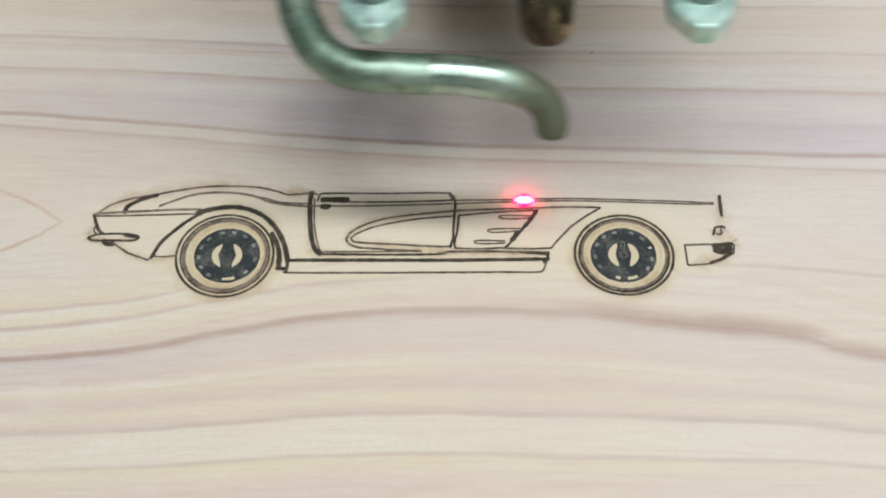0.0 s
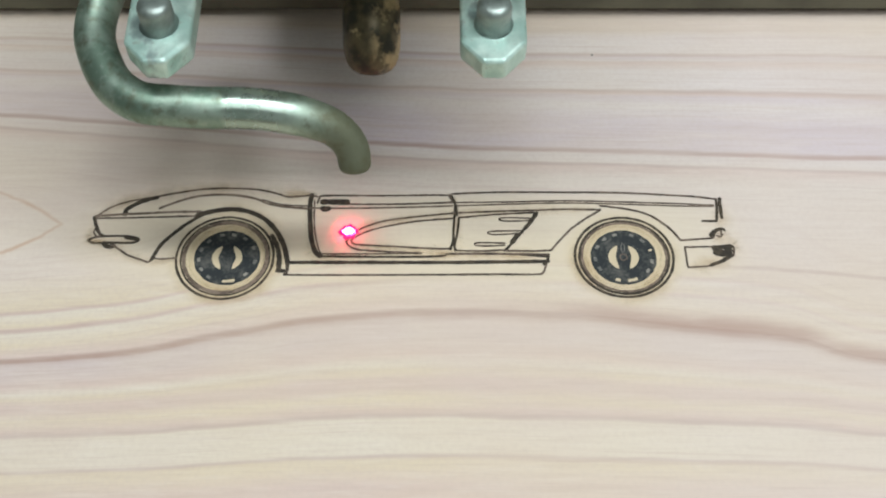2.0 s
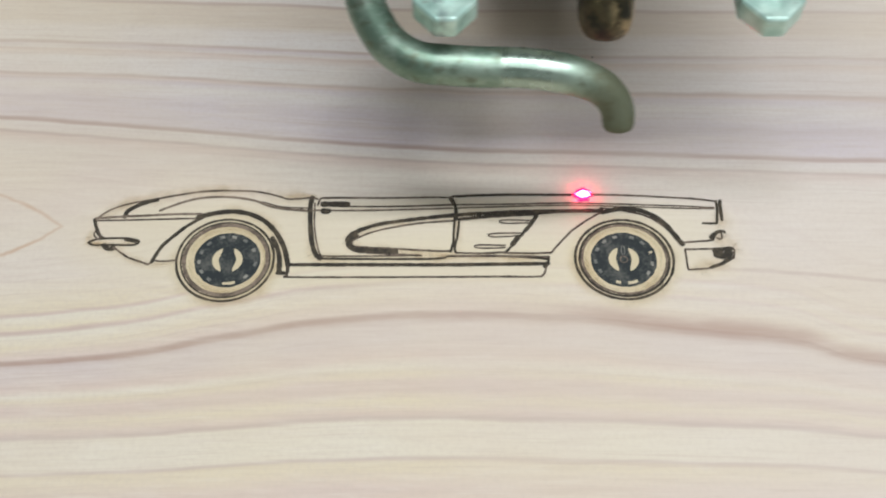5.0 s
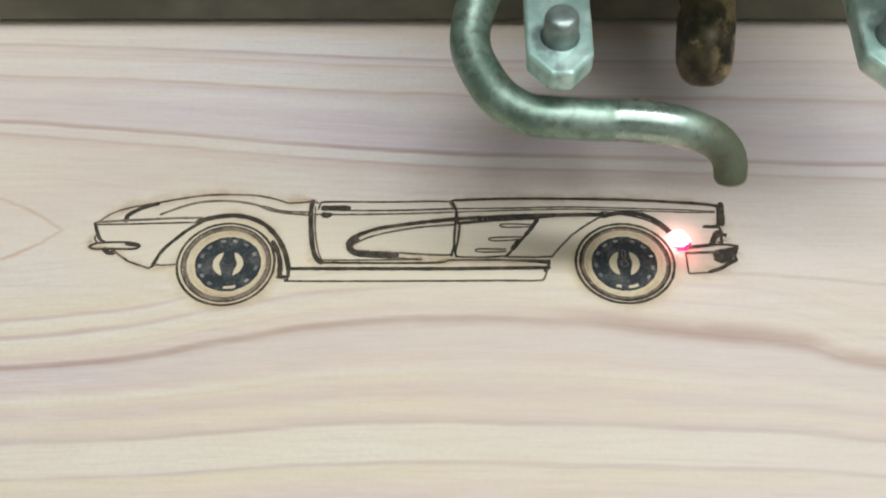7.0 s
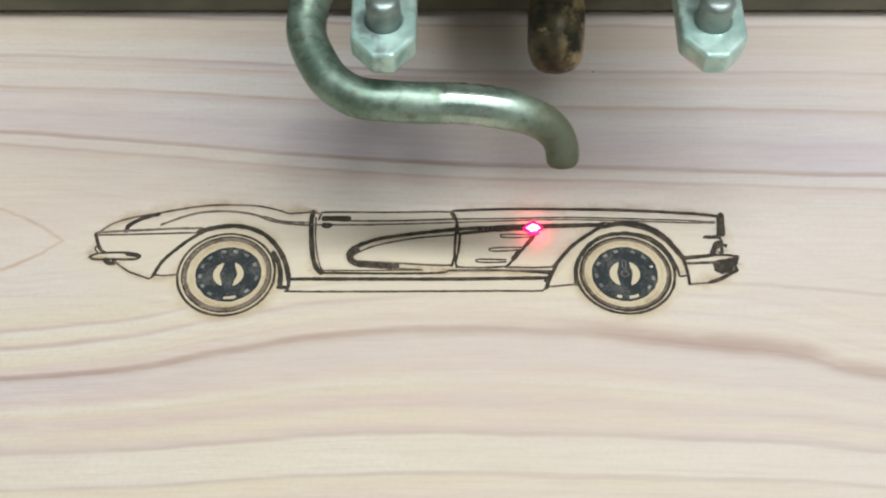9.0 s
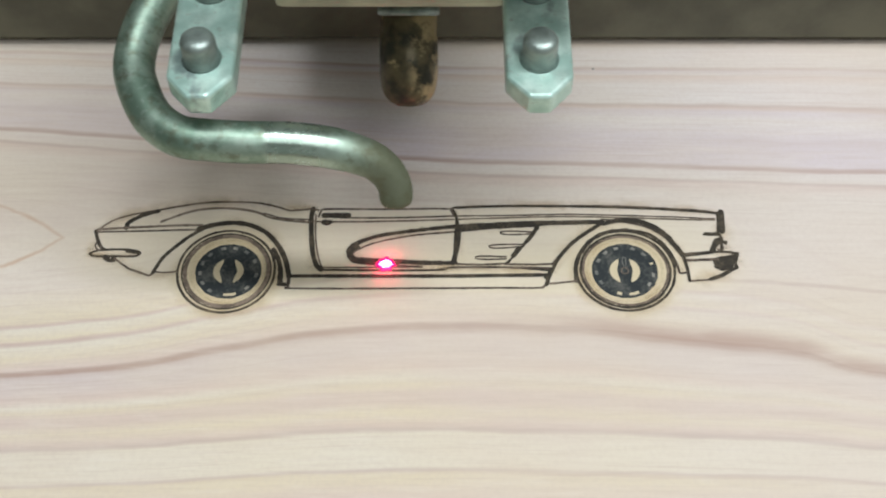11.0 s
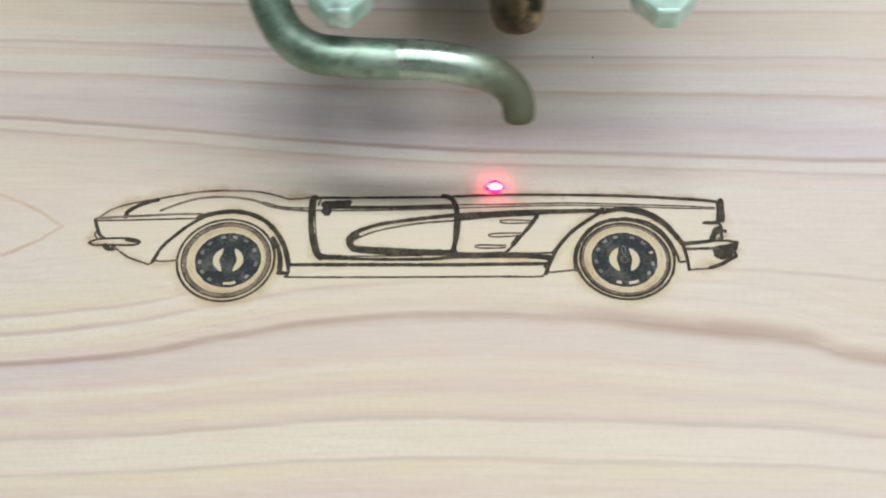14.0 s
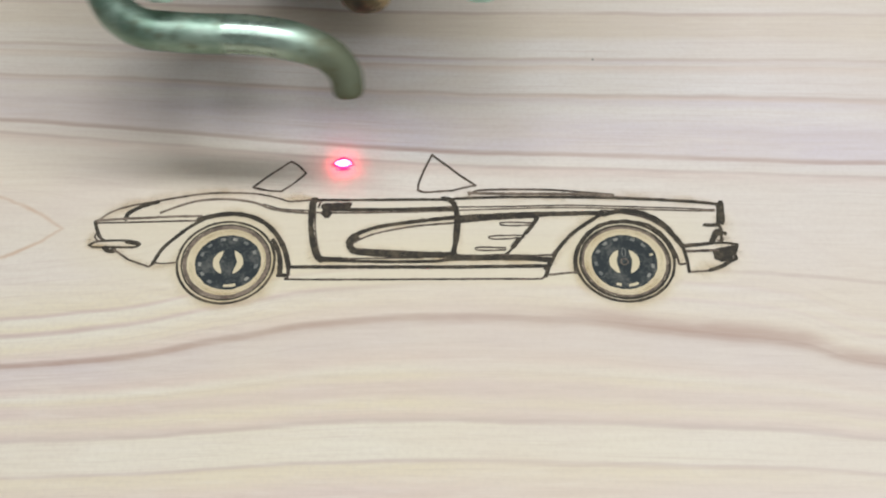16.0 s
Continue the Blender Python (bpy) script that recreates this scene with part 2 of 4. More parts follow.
def plain_material(name, colour, rough=0.6, metal=0.0, spread=0.15, scale=40):
    n = Nodes(name, rough, metal)
    other = tuple(max(0.0, c * (1 - spread)) for c in colour)
    n.colour(n.mix(n.remap(n.noise(scale, 4), 0.3, 0.7), colour, other))
    n.bump(n.noise(scale * 12, 3), 0.1, 0.0005)
    return n.mat


def glow_material(name, colour, strength):
    n = Nodes(name, 0.5)
    n.bsdf.inputs["Base Color"].default_value = (0.2, 0.02, 0.03, 1)
    n.bsdf.inputs["Emission Color"].default_value = (*colour, 1)
    n.bsdf.inputs["Emission Strength"].default_value = strength
    return n.mat


def halo_material():
    """Wood browned by heat beside a burnt line: strongest at the line, patchy, fading to nothing."""
    n = Nodes("browned_wood", 0.7)
    uv = n.tree.nodes.new("ShaderNodeUVMap")
    uv.uv_map = "across"
    sep = n.tree.nodes.new("ShaderNodeSeparateXYZ")
    n.link(uv.outputs[0], sep.inputs[0])
    near = n.math("SUBTRACT", 1.0, n.math("ABSOLUTE", n.math("SUBTRACT", n.math("MULTIPLY", sep.outputs[0], 2.0), 1.0)))
    patch = n.remap(n.math("ADD", n.math("MULTIPLY", n.noise(110, 4), 0.7), n.math("MULTIPLY", n.noise(500, 3), 0.3)), 0.30, 0.70)
    n.colour(n.mix(n.noise(160, 3), (0.66, 0.50, 0.26), (0.56, 0.39, 0.20)))
    n.put(n.bsdf.inputs["Alpha"], n.math("MULTIPLY", n.math("MULTIPLY", n.math("POWER", near, 1.5), patch), 0.46))
    return n.mat


pine = pine_material()
burn = char_material("scorched_line", (0.032, 0.027, 0.020), (0.110, 0.087, 0.058), 0.42, 0.70)
burn_thin = char_material("thin_scorched_line", (0.06, 0.046, 0.036), (0.20, 0.155, 0.12), 0.42, 0.62)
burn_light = char_material("lightly_scorched_line", (0.12, 0.092, 0.07), (0.25, 0.195, 0.15), 0.42, 0.62)
char = char_material("charred_disc", (0.022, 0.029, 0.032), (0.105, 0.108, 0.098), 0.44, 0.68)
fleck_grey = char_material("half_charred_wood", (0.14, 0.145, 0.135), (0.34, 0.325, 0.28), 0.42, 0.62)
browned = halo_material()
steel, zinc, brass = tube_material(), zinc_material(), brass_material()
stud_metal = plain_material("dull_stud_metal", (0.34, 0.42, 0.39), 0.36, 0.6, 0.5, 250)
rail_dark = plain_material("dark_anodised_rail", (0.165, 0.162, 0.112), 0.6, 0.1, 0.4, 60)
housing_paint = plain_material("pale_housing_paint", (0.56, 0.60, 0.44), 0.5, 0.0, 0.3, 120)
wall_paint = plain_material("wall_paint", (0.66, 0.67, 0.64), 0.8, 0.0, 0.08, 3)
floor_paint = plain_material("floor_paint", (0.30, 0.29, 0.27), 0.6, 0.0, 0.2, 4)
table_wood = plain_material("table_board", (0.30, 0.22, 0.15), 0.55, 0.0, 0.25, 12)
lamp_white = plain_material("lamp_metal", (0.8, 0.8, 0.78), 0.4)
core_glow = glow_material("laser_core", (1.0, 0.024, 0.085), 140.0)
flash_glow = glow_material("resin_flash", (1.0, 0.46, 0.52), 17.0)
rim_glow = glow_material("laser_rim", (1.0, 0.01, 0.24), 1.1)


# ---- mesh helpers ----
def part(name, bm, material, parent=None, label=""):
    data = bpy.data.meshes.new(name)
    bm.to_mesh(data)
    bm.free()
    data.materials.append(material)
    ob = new(name, data)
    if parent is not None:
        ob.parent = parent
    if label:
        tagged(ob, label)
    return ob


def box(x0, x1, y0, y1, z0, z1, bevel=0.0, seg=2):
    """A box in metres with rounded edges."""
    bm = bmesh.new()
    bmesh.ops.create_cube(bm, size=1.0)
    for v in bm.verts:
        v.co = Vector(((x0 + x1) / 2 + v.co.x * (x1 - x0), (y0 + y1) / 2 + v.co.y * (y1 - y0), (z0 + z1) / 2 + v.co.z * (z1 - z0)))
    if bevel:
        bmesh.ops.bevel(bm, geom=bm.edges[:], offset=bevel, segments=seg, profile=0.6, affect="EDGES")
    return bm


def turned(profile, at, segments=40, smooth=True, wild=0.0, squash=1.0):
    """A lathe form about the vertical: profile of (radius, height) in mm, at in mm."""
    bm = bmesh.new()
    loops = []
    for r, h in profile:
        rr = [r * (1 + wild * noise.noise((i * 1.3, 4.7, 0.5))) for i in range(segments)]
        loops.append([bm.verts.new(((at[0] + rr[i] * math.cos(2 * math.pi * i / segments)) * MM,
                                    (at[1] + rr[i] * squash * math.sin(2 * math.pi * i / segments)) * MM, (at[2] + h) * MM)) for i in range(segments)])
    for a, c in zip(loops, loops[1:]):
        for i in range(segments):
            f = bm.faces.new((a[i], a[(i + 1) % segments], c[(i + 1) % segments], c[i]))
            f.smooth = smooth
    bm.faces.new(loops[0][::-1])
    bm.faces.new(loops[-1])
    bmesh.ops.recalc_face_normals(bm, faces=bm.faces[:])
    return bm


def spline(points, step, smooth=True):
    """Evenly spaced points along a smooth or straight-sided line."""
    pts = [Vector(p) for p in points]
    dense = []
    for i in range(len(pts) - 1):
        a, c = pts[i], pts[i + 1]
        before = pts[i - 1] if i else a * 2 - c
        after = pts[i + 2] if i + 2 < len(pts) else c * 2 - a
        n = max(2, int((c - a).length / step * 3))
        for k in range(n):
            u = k / n
            if smooth:
                p = 0.5 * (2 * a + (c - before) * u + (2 * before - 5 * a + 4 * c - after) * u * u + (3 * a - before - 3 * c + after) * u ** 3)
            else:
                p = a.lerp(c, u)
            dense.append(p)
    dense.append(pts[-1])
    out, gone = [dense[0]], 0.0
    for a, c in zip(dense, dense[1:]):
        gone += (c - a).length
        if gone >= step:
            out.append(c)
            gone = 0.0
    if (out[-1] - dense[-1]).length > step * 0.3 or len(out) < 2:
        out.append(dense[-1])
    return out


# ---- the room ----
def room():
    x0, x1, y0, y1, z0, z1 = -1.6, 1.9, -1.7, 1.6, -0.79, 1.55
    for name, dims in (("wall_north", (x0, x1, y1, y1 + 0.1, z0, z1)), ("wall_south", (x0, x1, y0 - 0.1, y0, z0, z1)),
                       ("wall_east", (x1, x1 + 0.1, y0 - 0.1, y1 + 0.1, z0, z1)), ("wall_west", (x0 - 0.1, x0, y0 - 0.1, y1 + 0.1, z0, z1))):
        tagged(part(name, box(*dims), wall_paint), "plain pale painted workshop wall", "wall", kind="structure")
    tagged(part("floor", box(x0 - 0.1, x1 + 0.1, y0 - 0.1, y1 + 0.1, z0 - 0.1, z0), floor_paint), "plain grey workshop floor", "floor", kind="structure")
    tagged(part("ceiling", box(x0 - 0.1, x1 + 0.1, y0 - 0.1, y1 + 0.1, z1, z1 + 0.1), wall_paint), "plain pale ceiling", "ceiling", kind="structure")


def work_table():
    table = tagged(new("work_table"), "brown wooden work table under the pine board", "table")
    table.location = (0, 0, -0.79)
    part("tabletop", box(-0.5, 0.5, -0.35, 0.4, 0.742, 0.772, 0.003), table_wood, table)
    for x in (-0.46, 0.46):
        for y in (-0.31, 0.36):
            part("leg", box(x - 0.03, x + 0.03, y - 0.03, y + 0.03, 0.0, 0.742, 0.003), table_wood, table)


def ceiling_lamp(at, half):
    lamp = tagged(new("ceiling_lamp"), "long white metal ceiling lamp", "lamp", "ceiling lamps")
    lamp.location = (at[0], at[1], 1.55)
    part("housing", box(-0.75, 0.75, -half, half, -0.17, -0.15, 0.004), lamp_white, lamp)
    for x in (-0.5, 0.5):
        part("stem", box(x - 0.02, x + 0.02, -0.02, 0.02, -0.15, 0.0, 0.003), lamp_white, lamp)


room()
work_table()
for at, half in zip(LAMPS, (0.13, 0.44)):
    ceiling_lamp(at, half)


# ---- the board and its drawing ----
board = part("wooden_board", box(-0.150, 0.150, -0.095, 0.125, -0.018, 0.0, 0.0012), pine)
tagged(board, "pale pinkish planed pine board with a scorched car drawing", "board")
BURNS = []
LEVEL = [0]


def ribbon(points, width, level, taper=(True, True)):
    """A scorched line: a strip with an uneven edge, points in mm."""
    bm = bmesh.new()
    n = len(points)
    rows = []
    for i, p in enumerate(points):
        d = points[min(i + 1, n - 1)] - points[max(i - 1, 0)]
        d = d.normalized() if d.length > 1e-6 else Vector((1, 0))
        side = Vector((-d.y, d.x))
        w = width * 0.5 * (1 + 0.22 * noise.noise((p.x * 0.9, p.y * 0.9, LEVEL[0] * 3.1)) + 0.2 * noise.noise((p.x * 3.7, p.y * 3.7, LEVEL[0] * 1.7)))
        shift = 0.06 * noise.noise((p.x * 1.7, p.y * 1.7, LEVEL[0] * 1.3 + 7))
        ends = [(-0.45, 0.6)] if i == 0 and taper[0] else []
        ends += [(0.0, 1.0)]
        ends += [(0.45, 0.6)] if i == n - 1 and taper[1] else []
        for along, wide in ends:
            q = p + d * along * width + side * shift
            rows.append([bm.verts.new(((q.x + side.x * w * wide * s) * MM, (q.y + side.y * w * wide * s) * MM, level * MM)) for s in (1, -1)])
    for a, c in zip(rows, rows[1:]):
        bm.faces.new((a[0], a[1], c[1], c[0]))
    bmesh.ops.recalc_face_normals(bm, faces=bm.faces[:])
    return bm


def line(name, points, width, smooth=True, mat=burn, when=None):
    """A scorched line on the board; when: the seconds between which the laser draws it, stretch by stretch."""
    LEVEL[0] += 1
    level = 0.02 + 0.0012 * LEVEL[0]
    path = spline(points, 0.4, smooth)
    if mat is burn and width < 0.46:
        mat = burn_thin
    if when is None:
        part(name, ribbon(path, width, level), mat, board)
        return
    t0, t1 = when
    count = max(1, min(round((t1 - t0) / 0.07), len(path) - 1))
    for k in range(count):
        a, c = round(k * (len(path) - 1) / count), round((k + 1) * (len(path) - 1) / count)
        ob = part(name, ribbon(path[a:c + 1], width, level + 0.0001 * k, (k == 0, k == count - 1)), mat, board)
        BURNS.append((ob, t0 + (k + 0.6) * (t1 - t0) / count))


def ring_line(name, cx, cy, rx, ry, width, mat=burn):
    LEVEL[0] += 1
    path = [Vector((cx + rx * math.cos(i * math.pi / 60), cy + ry * math.sin(i * math.pi / 60))) for i in range(121)]
    part(name, ribbon(path, width, 0.02 + 0.0012 * LEVEL[0], (False, False)), mat, board)


def hub(cx, cy, rx, ry, cap=False):
    """A charred wheel disc with two bare crescents and small bare flecks left in it."""
    LEVEL[0] += 1
    z = 0.02 + 0.0012 * LEVEL[0]
    bm = bmesh.new()
    seg, radii = 72, (0.46, 0.56, 0.68, 0.75, 0.81, 0.91, 1.0)

    def rough_edge(i, r):
        return r * (1 + 0.022 * noise.noise((i * 0.9, r * 5, cx)))

    grid = [[bm.verts.new(((cx + rx * rough_edge(i, r) * math.cos(2 * math.pi * i / seg)) * MM,
                           (cy + ry * rough_edge(i, r) * math.sin(2 * math.pi * i / seg)) * MM, z * MM)) for i in range(seg)] for r in radii]
    bare = ((50, 52), (55, 59), (3, 4)) if cap else ((53, 58),)
    dim = (((8, 10), (13, 15), (20, 22), (25, 27), (30, 32), (36, 38), (41, 43), (64, 66), (69, 71)) if cap
           else ((4, 6), (69, 71), (10, 12), (15, 17), (20, 22), (26, 28), (31, 33), (36, 38), (41, 43), (46, 48), (62, 64)))
    pale = {}
    for k in range(len(radii) - 1):
        for i in range(seg):
            corners = (grid[k][i], grid[k][(i + 1) % seg], grid[k + 1][(i + 1) % seg], grid[k + 1][i])
            if k == 4 and any(a <= i < c for a, c in bare):
                continue
            spot_row = [a for a, c in dim if a <= i < c]
            if k == 4 and spot_row:
                pale.setdefault(spot_row[0], []).append([v.co.copy() for v in corners])
            else:
                bm.faces.new(corners)
    disc = part("wheel_disc", bm, char, board, "charred black wheel disc")
    for quads in pale.values():
        fleck = bmesh.new()
        for quad in quads:
            fleck.faces.new([fleck.verts.new(co) for co in quad])
        bmesh.ops.remove_doubles(fleck, verts=fleck.verts[:], dist=1e-7)
        part("wheel_fleck", fleck, fleck_grey, disc)
    LEVEL[0] += 1
    z = 0.02 + 0.0012 * LEVEL[0]
    bm = bmesh.new()
    rows = []
    for k in range(19):
        v = -0.56 + 1.12 * k / 18
        half = rx * (0.165 + (0.07 if cap else 0.10) * math.exp(-(v / 0.22) ** 2) + 0.012 * noise.noise((k * 0.8, cx, 3.3)))
        rows.append([bm.verts.new(((cx + s * half) * MM, (cy + ry * v) * MM, z * MM)) for s in (-1, 1)])
    for a, c in zip(rows, rows[1:]):
        bm.faces.new((a[0], a[1], c[1], c[0]))
    part("wheel_spoke", bm, char, board)
    if not cap:
        return
    LEVEL[0] += 1
    boss = [Vector((cx + rx * 0.11 * math.cos(i * math.pi / 12), cy + ry * 0.11 * math.sin(i * math.pi / 12))) for i in range(25)]
    part("wheel_boss", ribbon(boss, 0.22, 0.02 + 0.0012 * LEVEL[0], (False, False)), burn_light, board)
    LEVEL[0] += 1
    lens = [Vector((cx + rx * 0.055 * math.cos(i * math.pi / 12), cy + ry * (0.34 + 0.17 * math.sin(i * math.pi / 12)))) for i in range(25)]
    part("wheel_boss", ribbon(lens, 0.14, 0.02 + 0.0012 * LEVEL[0], (False, False)), fleck_grey, board)


def halo(points, width, when=None):
    """A soft brown margin on the wood along a burnt line, points in mm; when: the second at which it has browned."""
    LEVEL[0] += 1
    path = spline(points, 0.8)
    n = len(path)
    bm = bmesh.new()
    layer = bm.loops.layers.uv.new("across")
    rows = []
    for i, p in enumerate(path):
        d = (path[min(i + 1, n - 1)] - path[max(i - 1, 0)]).normalized()
        w = width * (0.5 + 0.25 * noise.noise((p.x * 0.35, p.y * 0.35, 2.2))) * min(1.0, 0.25 + 0.2 * min(i, n - 1 - i))
        rows.append([bm.verts.new(((p.x - d.y * w * s) * MM, (p.y + d.x * w * s) * MM, (0.008 + 0.0006 * LEVEL[0]) * MM)) for s in (1, -1)])
    for a, c in zip(rows, rows[1:]):
        f = bm.faces.new((a[0], a[1], c[1], c[0]))
        for loop, u in zip(f.loops, (0.0, 1.0, 1.0, 0.0)):
            loop[layer].uv = (u, 0.5)
    bmesh.ops.recalc_face_normals(bm, faces=bm.faces[:])
    ob = part("scorch_margin", bm, browned, board, "soft brown scorch beside a burnt line")
    if when is not None:
        BURNS.append((ob, when))


def arc(cx, cy, rx, ry, start, end):
    return [(cx + rx * math.cos(radians(a)), cy + ry * math.sin(radians(a))) for a in range(start, end + 1, 12)]


halo(arc(-41.8, -1.4, 9.2, 9.0, -200, 20), 5.0)
halo(arc(34.7, -1.2, 9.3, 8.8, -200, 20), 4.6)
halo(arc(-41.4, -1.4, 7.2, 7.0, 0, 360), 3.2)
halo(arc(34.6, -1.3, 7.2, 7.0, 0, 360), 3.0)
halo([(-68.0, 8.0), (-62.0, 11.4), (-52.0, 13.7), (-42.0, 14.6), (-33.0, 13.4), (-25.0, 13.1)], 4.2)
halo([(-69.0, 2.5), (-64.0, 1.2), (-60.6, -0.9), (-56.0, -2.4), (-51.0, -2.0)], 3.4)
halo([(-68.2, 8.0), (-67.6, 5.9), (-68.6, 2.6), (-64.0, 2.2), (-58.8, 2.6)], 2.8)
halo([(-26.0, 13.0), (-26.1, 8.0), (-25.3, 2.0), (-23.6, -1.1), (-10.0, -1.1), (2.0, -0.8), (20.0, -1.0)], 3.6)
halo([(-46.0, 8.6), (-41.5, 9.6), (-36.0, 8.2), (-32.0, 3.6), (-30.0, -3.0)], 4.2)
halo([(2.0, 13.4), (22.0, 13.8), (38.0, 13.4), (54.0, 12.0)], 4.0, 5.2)
halo([(54.5, 12.0), (54.2, 6.0), (53.5, 3.0), (56.4, 1.6), (54.0, -1.8), (47.0, -3.4)], 5.4)
halo([(21.0, -2.0), (24.0, 4.5), (30.0, 9.0), (37.0, 9.9), (43.0, 6.4), (46.3, 1.0), (45.0, -2.0)], 3.8, 7.6)
halo([(2.4, 12.6), (2.5, 7.8), (1.9, 0.2), (-9.0, 0.5), (-18.0, 2.0), (-14.0, 6.0), (2.0, 8.6), (18.0, 9.4), (30.0, 9.7)], 3.2)
ring_line("tyre_line", -41.83, -1.37, 9.32, 9.08, 0.50, burn)
ring_line("tyre_line", -41.78, -1.33, 8.51, 8.32, 0.38, burn)
ring_line("tyre_line", -41.72, -1.33, 7.97, 7.75, 0.76, burn_light)
ring_line("tyre_line", 34.74, -1.21, 9.43, 8.83, 0.54, burn)
ring_line("tyre_line", 34.74, -1.26, 8.56, 8.07, 0.54, burn)
ring_line("tyre_line", 34.74, -1.26, 8.07, 7.57, 0.43, burn_light)
hub(-41.39, -1.45, 6.34, 6.05)
hub(34.62, -1.33, 6.34, 6.05, True)
line("deck_line", [(-67.72, 8), (-66.16, 9.45), (-64.43, 10.52), (-62.31, 11.31), (-59.61, 11.98), (-56.89, 12.52), (-51.98, 13.59), (-47.02, 14.4), (-41.99, 14.54), (-36.91, 14.27), (-32.92, 13.32), (-30.62, 12.52), (-28.84, 12.65)], 0.43)
line("deck_line", [(-55.67, 9.85), (-52.82, 11.18), (-49.07, 12.52), (-44.65, 13.05), (-40.15, 12.79), (-36.73, 11.98), (-34.41, 10.91), (-31.58, 10.25), (-26.21, 9.72)], 0.54, mat=burn_light)
line("deck_line", [(-35.6, 11.85), (-32.74, 10.91), (-29.93, 10.52), (-26.25, 10.38)], 0.33)
line("tail_lamp_mark", [(-62.36, 8.4), (-61.98, 9.72), (-60.05, 11.05), (-58.26, 11.85), (-56.54, 12.38)], 0.92)
line("side_crease", [(-68.09, 7.48), (-61.25, 7.61), (-53.54, 7.87), (-48.58, 8)], 0.43)
line("side_crease", [(-67.94, 8), (-63.02, 8.4), (-58.07, 8.66), (-53.67, 8.93), (-47.58, 9.06)], 0.54, mat=burn_light)
line("tail_line", [(-68.24, 7.74), (-67.63, 5.91), (-66.83, 4.22), (-65.94, 3.45)], 0.65)
line("bumper_line", [(-68.54, 2.55), (-67.22, 3.19), (-63.97, 3.45), (-60.67, 3.32), (-58.83, 2.68), (-59.93, 1.91), (-63.75, 1.91), (-67.57, 1.91), (-68.63, 2.42)], 0.49)
line("bumper_line", [(-67.53, 5.26), (-67.81, 4.22), (-67.02, 3.32), (-66.42, 3.71), (-67.05, 5)], 0.38)
line("bumper_line", [(-61.51, 3.06), (-59.93, 2.68), (-58.92, 2.55)], 0.65)
line("exhaust_mark", [(-65.48, 1.78), (-64.71, 1.02), (-63.75, 1.14)], 1.09)
line("lower_tail_line", [(-63.68, 1.4), (-60.64, -0.89), (-56.42, -2.52), (-55.85, -1.89)], 0.43, smooth=False)
line("wheel_arch_line", [(-55.85, -1.89), (-54.41, 1.4), (-52.01, 4.22), (-49.53, 6.56), (-46.96, 8.4)], 0.76)
line("wheel_arch_line", [(-55.68, -1.52), (-54.02, -1.77), (-51.13, -1.52)], 0.38)
line("wheel_arch_line", [(-48.05, 8.27), (-44.82, 9.19), (-41.53, 9.59), (-38.16, 9.06), (-34.92, 7.35), (-32.52, 4.74), (-30.75, 1.4), (-29.88, -1.77), (-29.71, -2.65)], 1.03)
line("wheel_arch_line", [(-33.08, 3.45), (-31.91, 0.89), (-31.42, -1.39), (-31.33, -4.15)], 0.98)
line("wheel_arch_line", [(-29.73, -2.4), (-29.7, -4.39), (-31.64, -4.39)], 0.76, smooth=False)
line("sill_line", [(-29.72, -2.52), (-14.48, -2.52), (1.73, -2.52), (20.11, -2.27)], 0.76)
line("sill_line", [(-29.71, -2.65), (-29.67, -4.89), (-29, -5.26), (-9.02, -5.26), (10.31, -5.14), (17.83, -5.14), (19.15, -4.52), (19.77, -2.65)], 0.43)
line("sill_line", [(20.17, -1.14), (20.01, -2.15), (19.33, -2.9)], 0.65, smooth=False)
line("door_line", [(-25.95, 12.92), (-26.15, 10.52), (-25.88, 5.91), (-25.33, 2.04), (-24.56, -0.13), (-23.63, -1.14)], 0.98)
line("door_line", [(-25.32, 11.58), (-25.22, 7.87), (-24.79, 3.97), (-24.06, 0.76), (-23.21, -1.01)], 0.33)
line("door_line", [(-23.63, -1.14), (-15.61, -1.26), (-3.69, -1.26), (0.22, -1.01), (1.52, -0.63), (12.59, -0.63), (20.27, -1.26)], 0.49)
line("door_line", [(-23.23, -0.63), (-15.63, -0.63), (-4.23, -0.51)], 0.33)
line("door_line", [(-28.84, 12.52), (-25.95, 12.92), (-24.81, 12.52)], 0.43, smooth=False)
line("door_line", [(-24.73, 11.05), (-24.35, 12.25), (-23.04, 12.79), (-11.63, 12.79), (0.11, 12.92), (1.23, 12.52), (1.78, 11.31)], 0.43)
line("door_line", [(1.34, 12.92), (2.12, 11.85), (2.45, 10.25)], 0.43)
line("belt_line", [(-26.22, 9.85), (-16, 9.85), (-4.89, 10.12), (1.78, 10.38)], 0.43, mat=burn_light)
line("belt_line", [(-20.49, 10.78), (-9.35, 10.78), (2.01, 11.18)], 0.43)
line("belt_line", [(2.01, 11.18), (12.93, 11.31), (24.09, 11.58), (35.22, 11.31), (46.33, 10.91), (53.19, 10.52)], 0.35)
line("belt_line", [(2.22, 10.38), (12.92, 10.78), (24.06, 11.05), (35.18, 10.78), (46.28, 10.38), (53.16, 10.25)], 0.35, mat=burn_light)
line("door_pull_mark", [(-23.63, 11.31), (-21.63, 11.31), (-18.95, 11.31)], 1.30)
line("door_pull_mark", [(-23.55, 9.72), (-23.1, 9.59), (-22.55, 9.72)], 1.20)
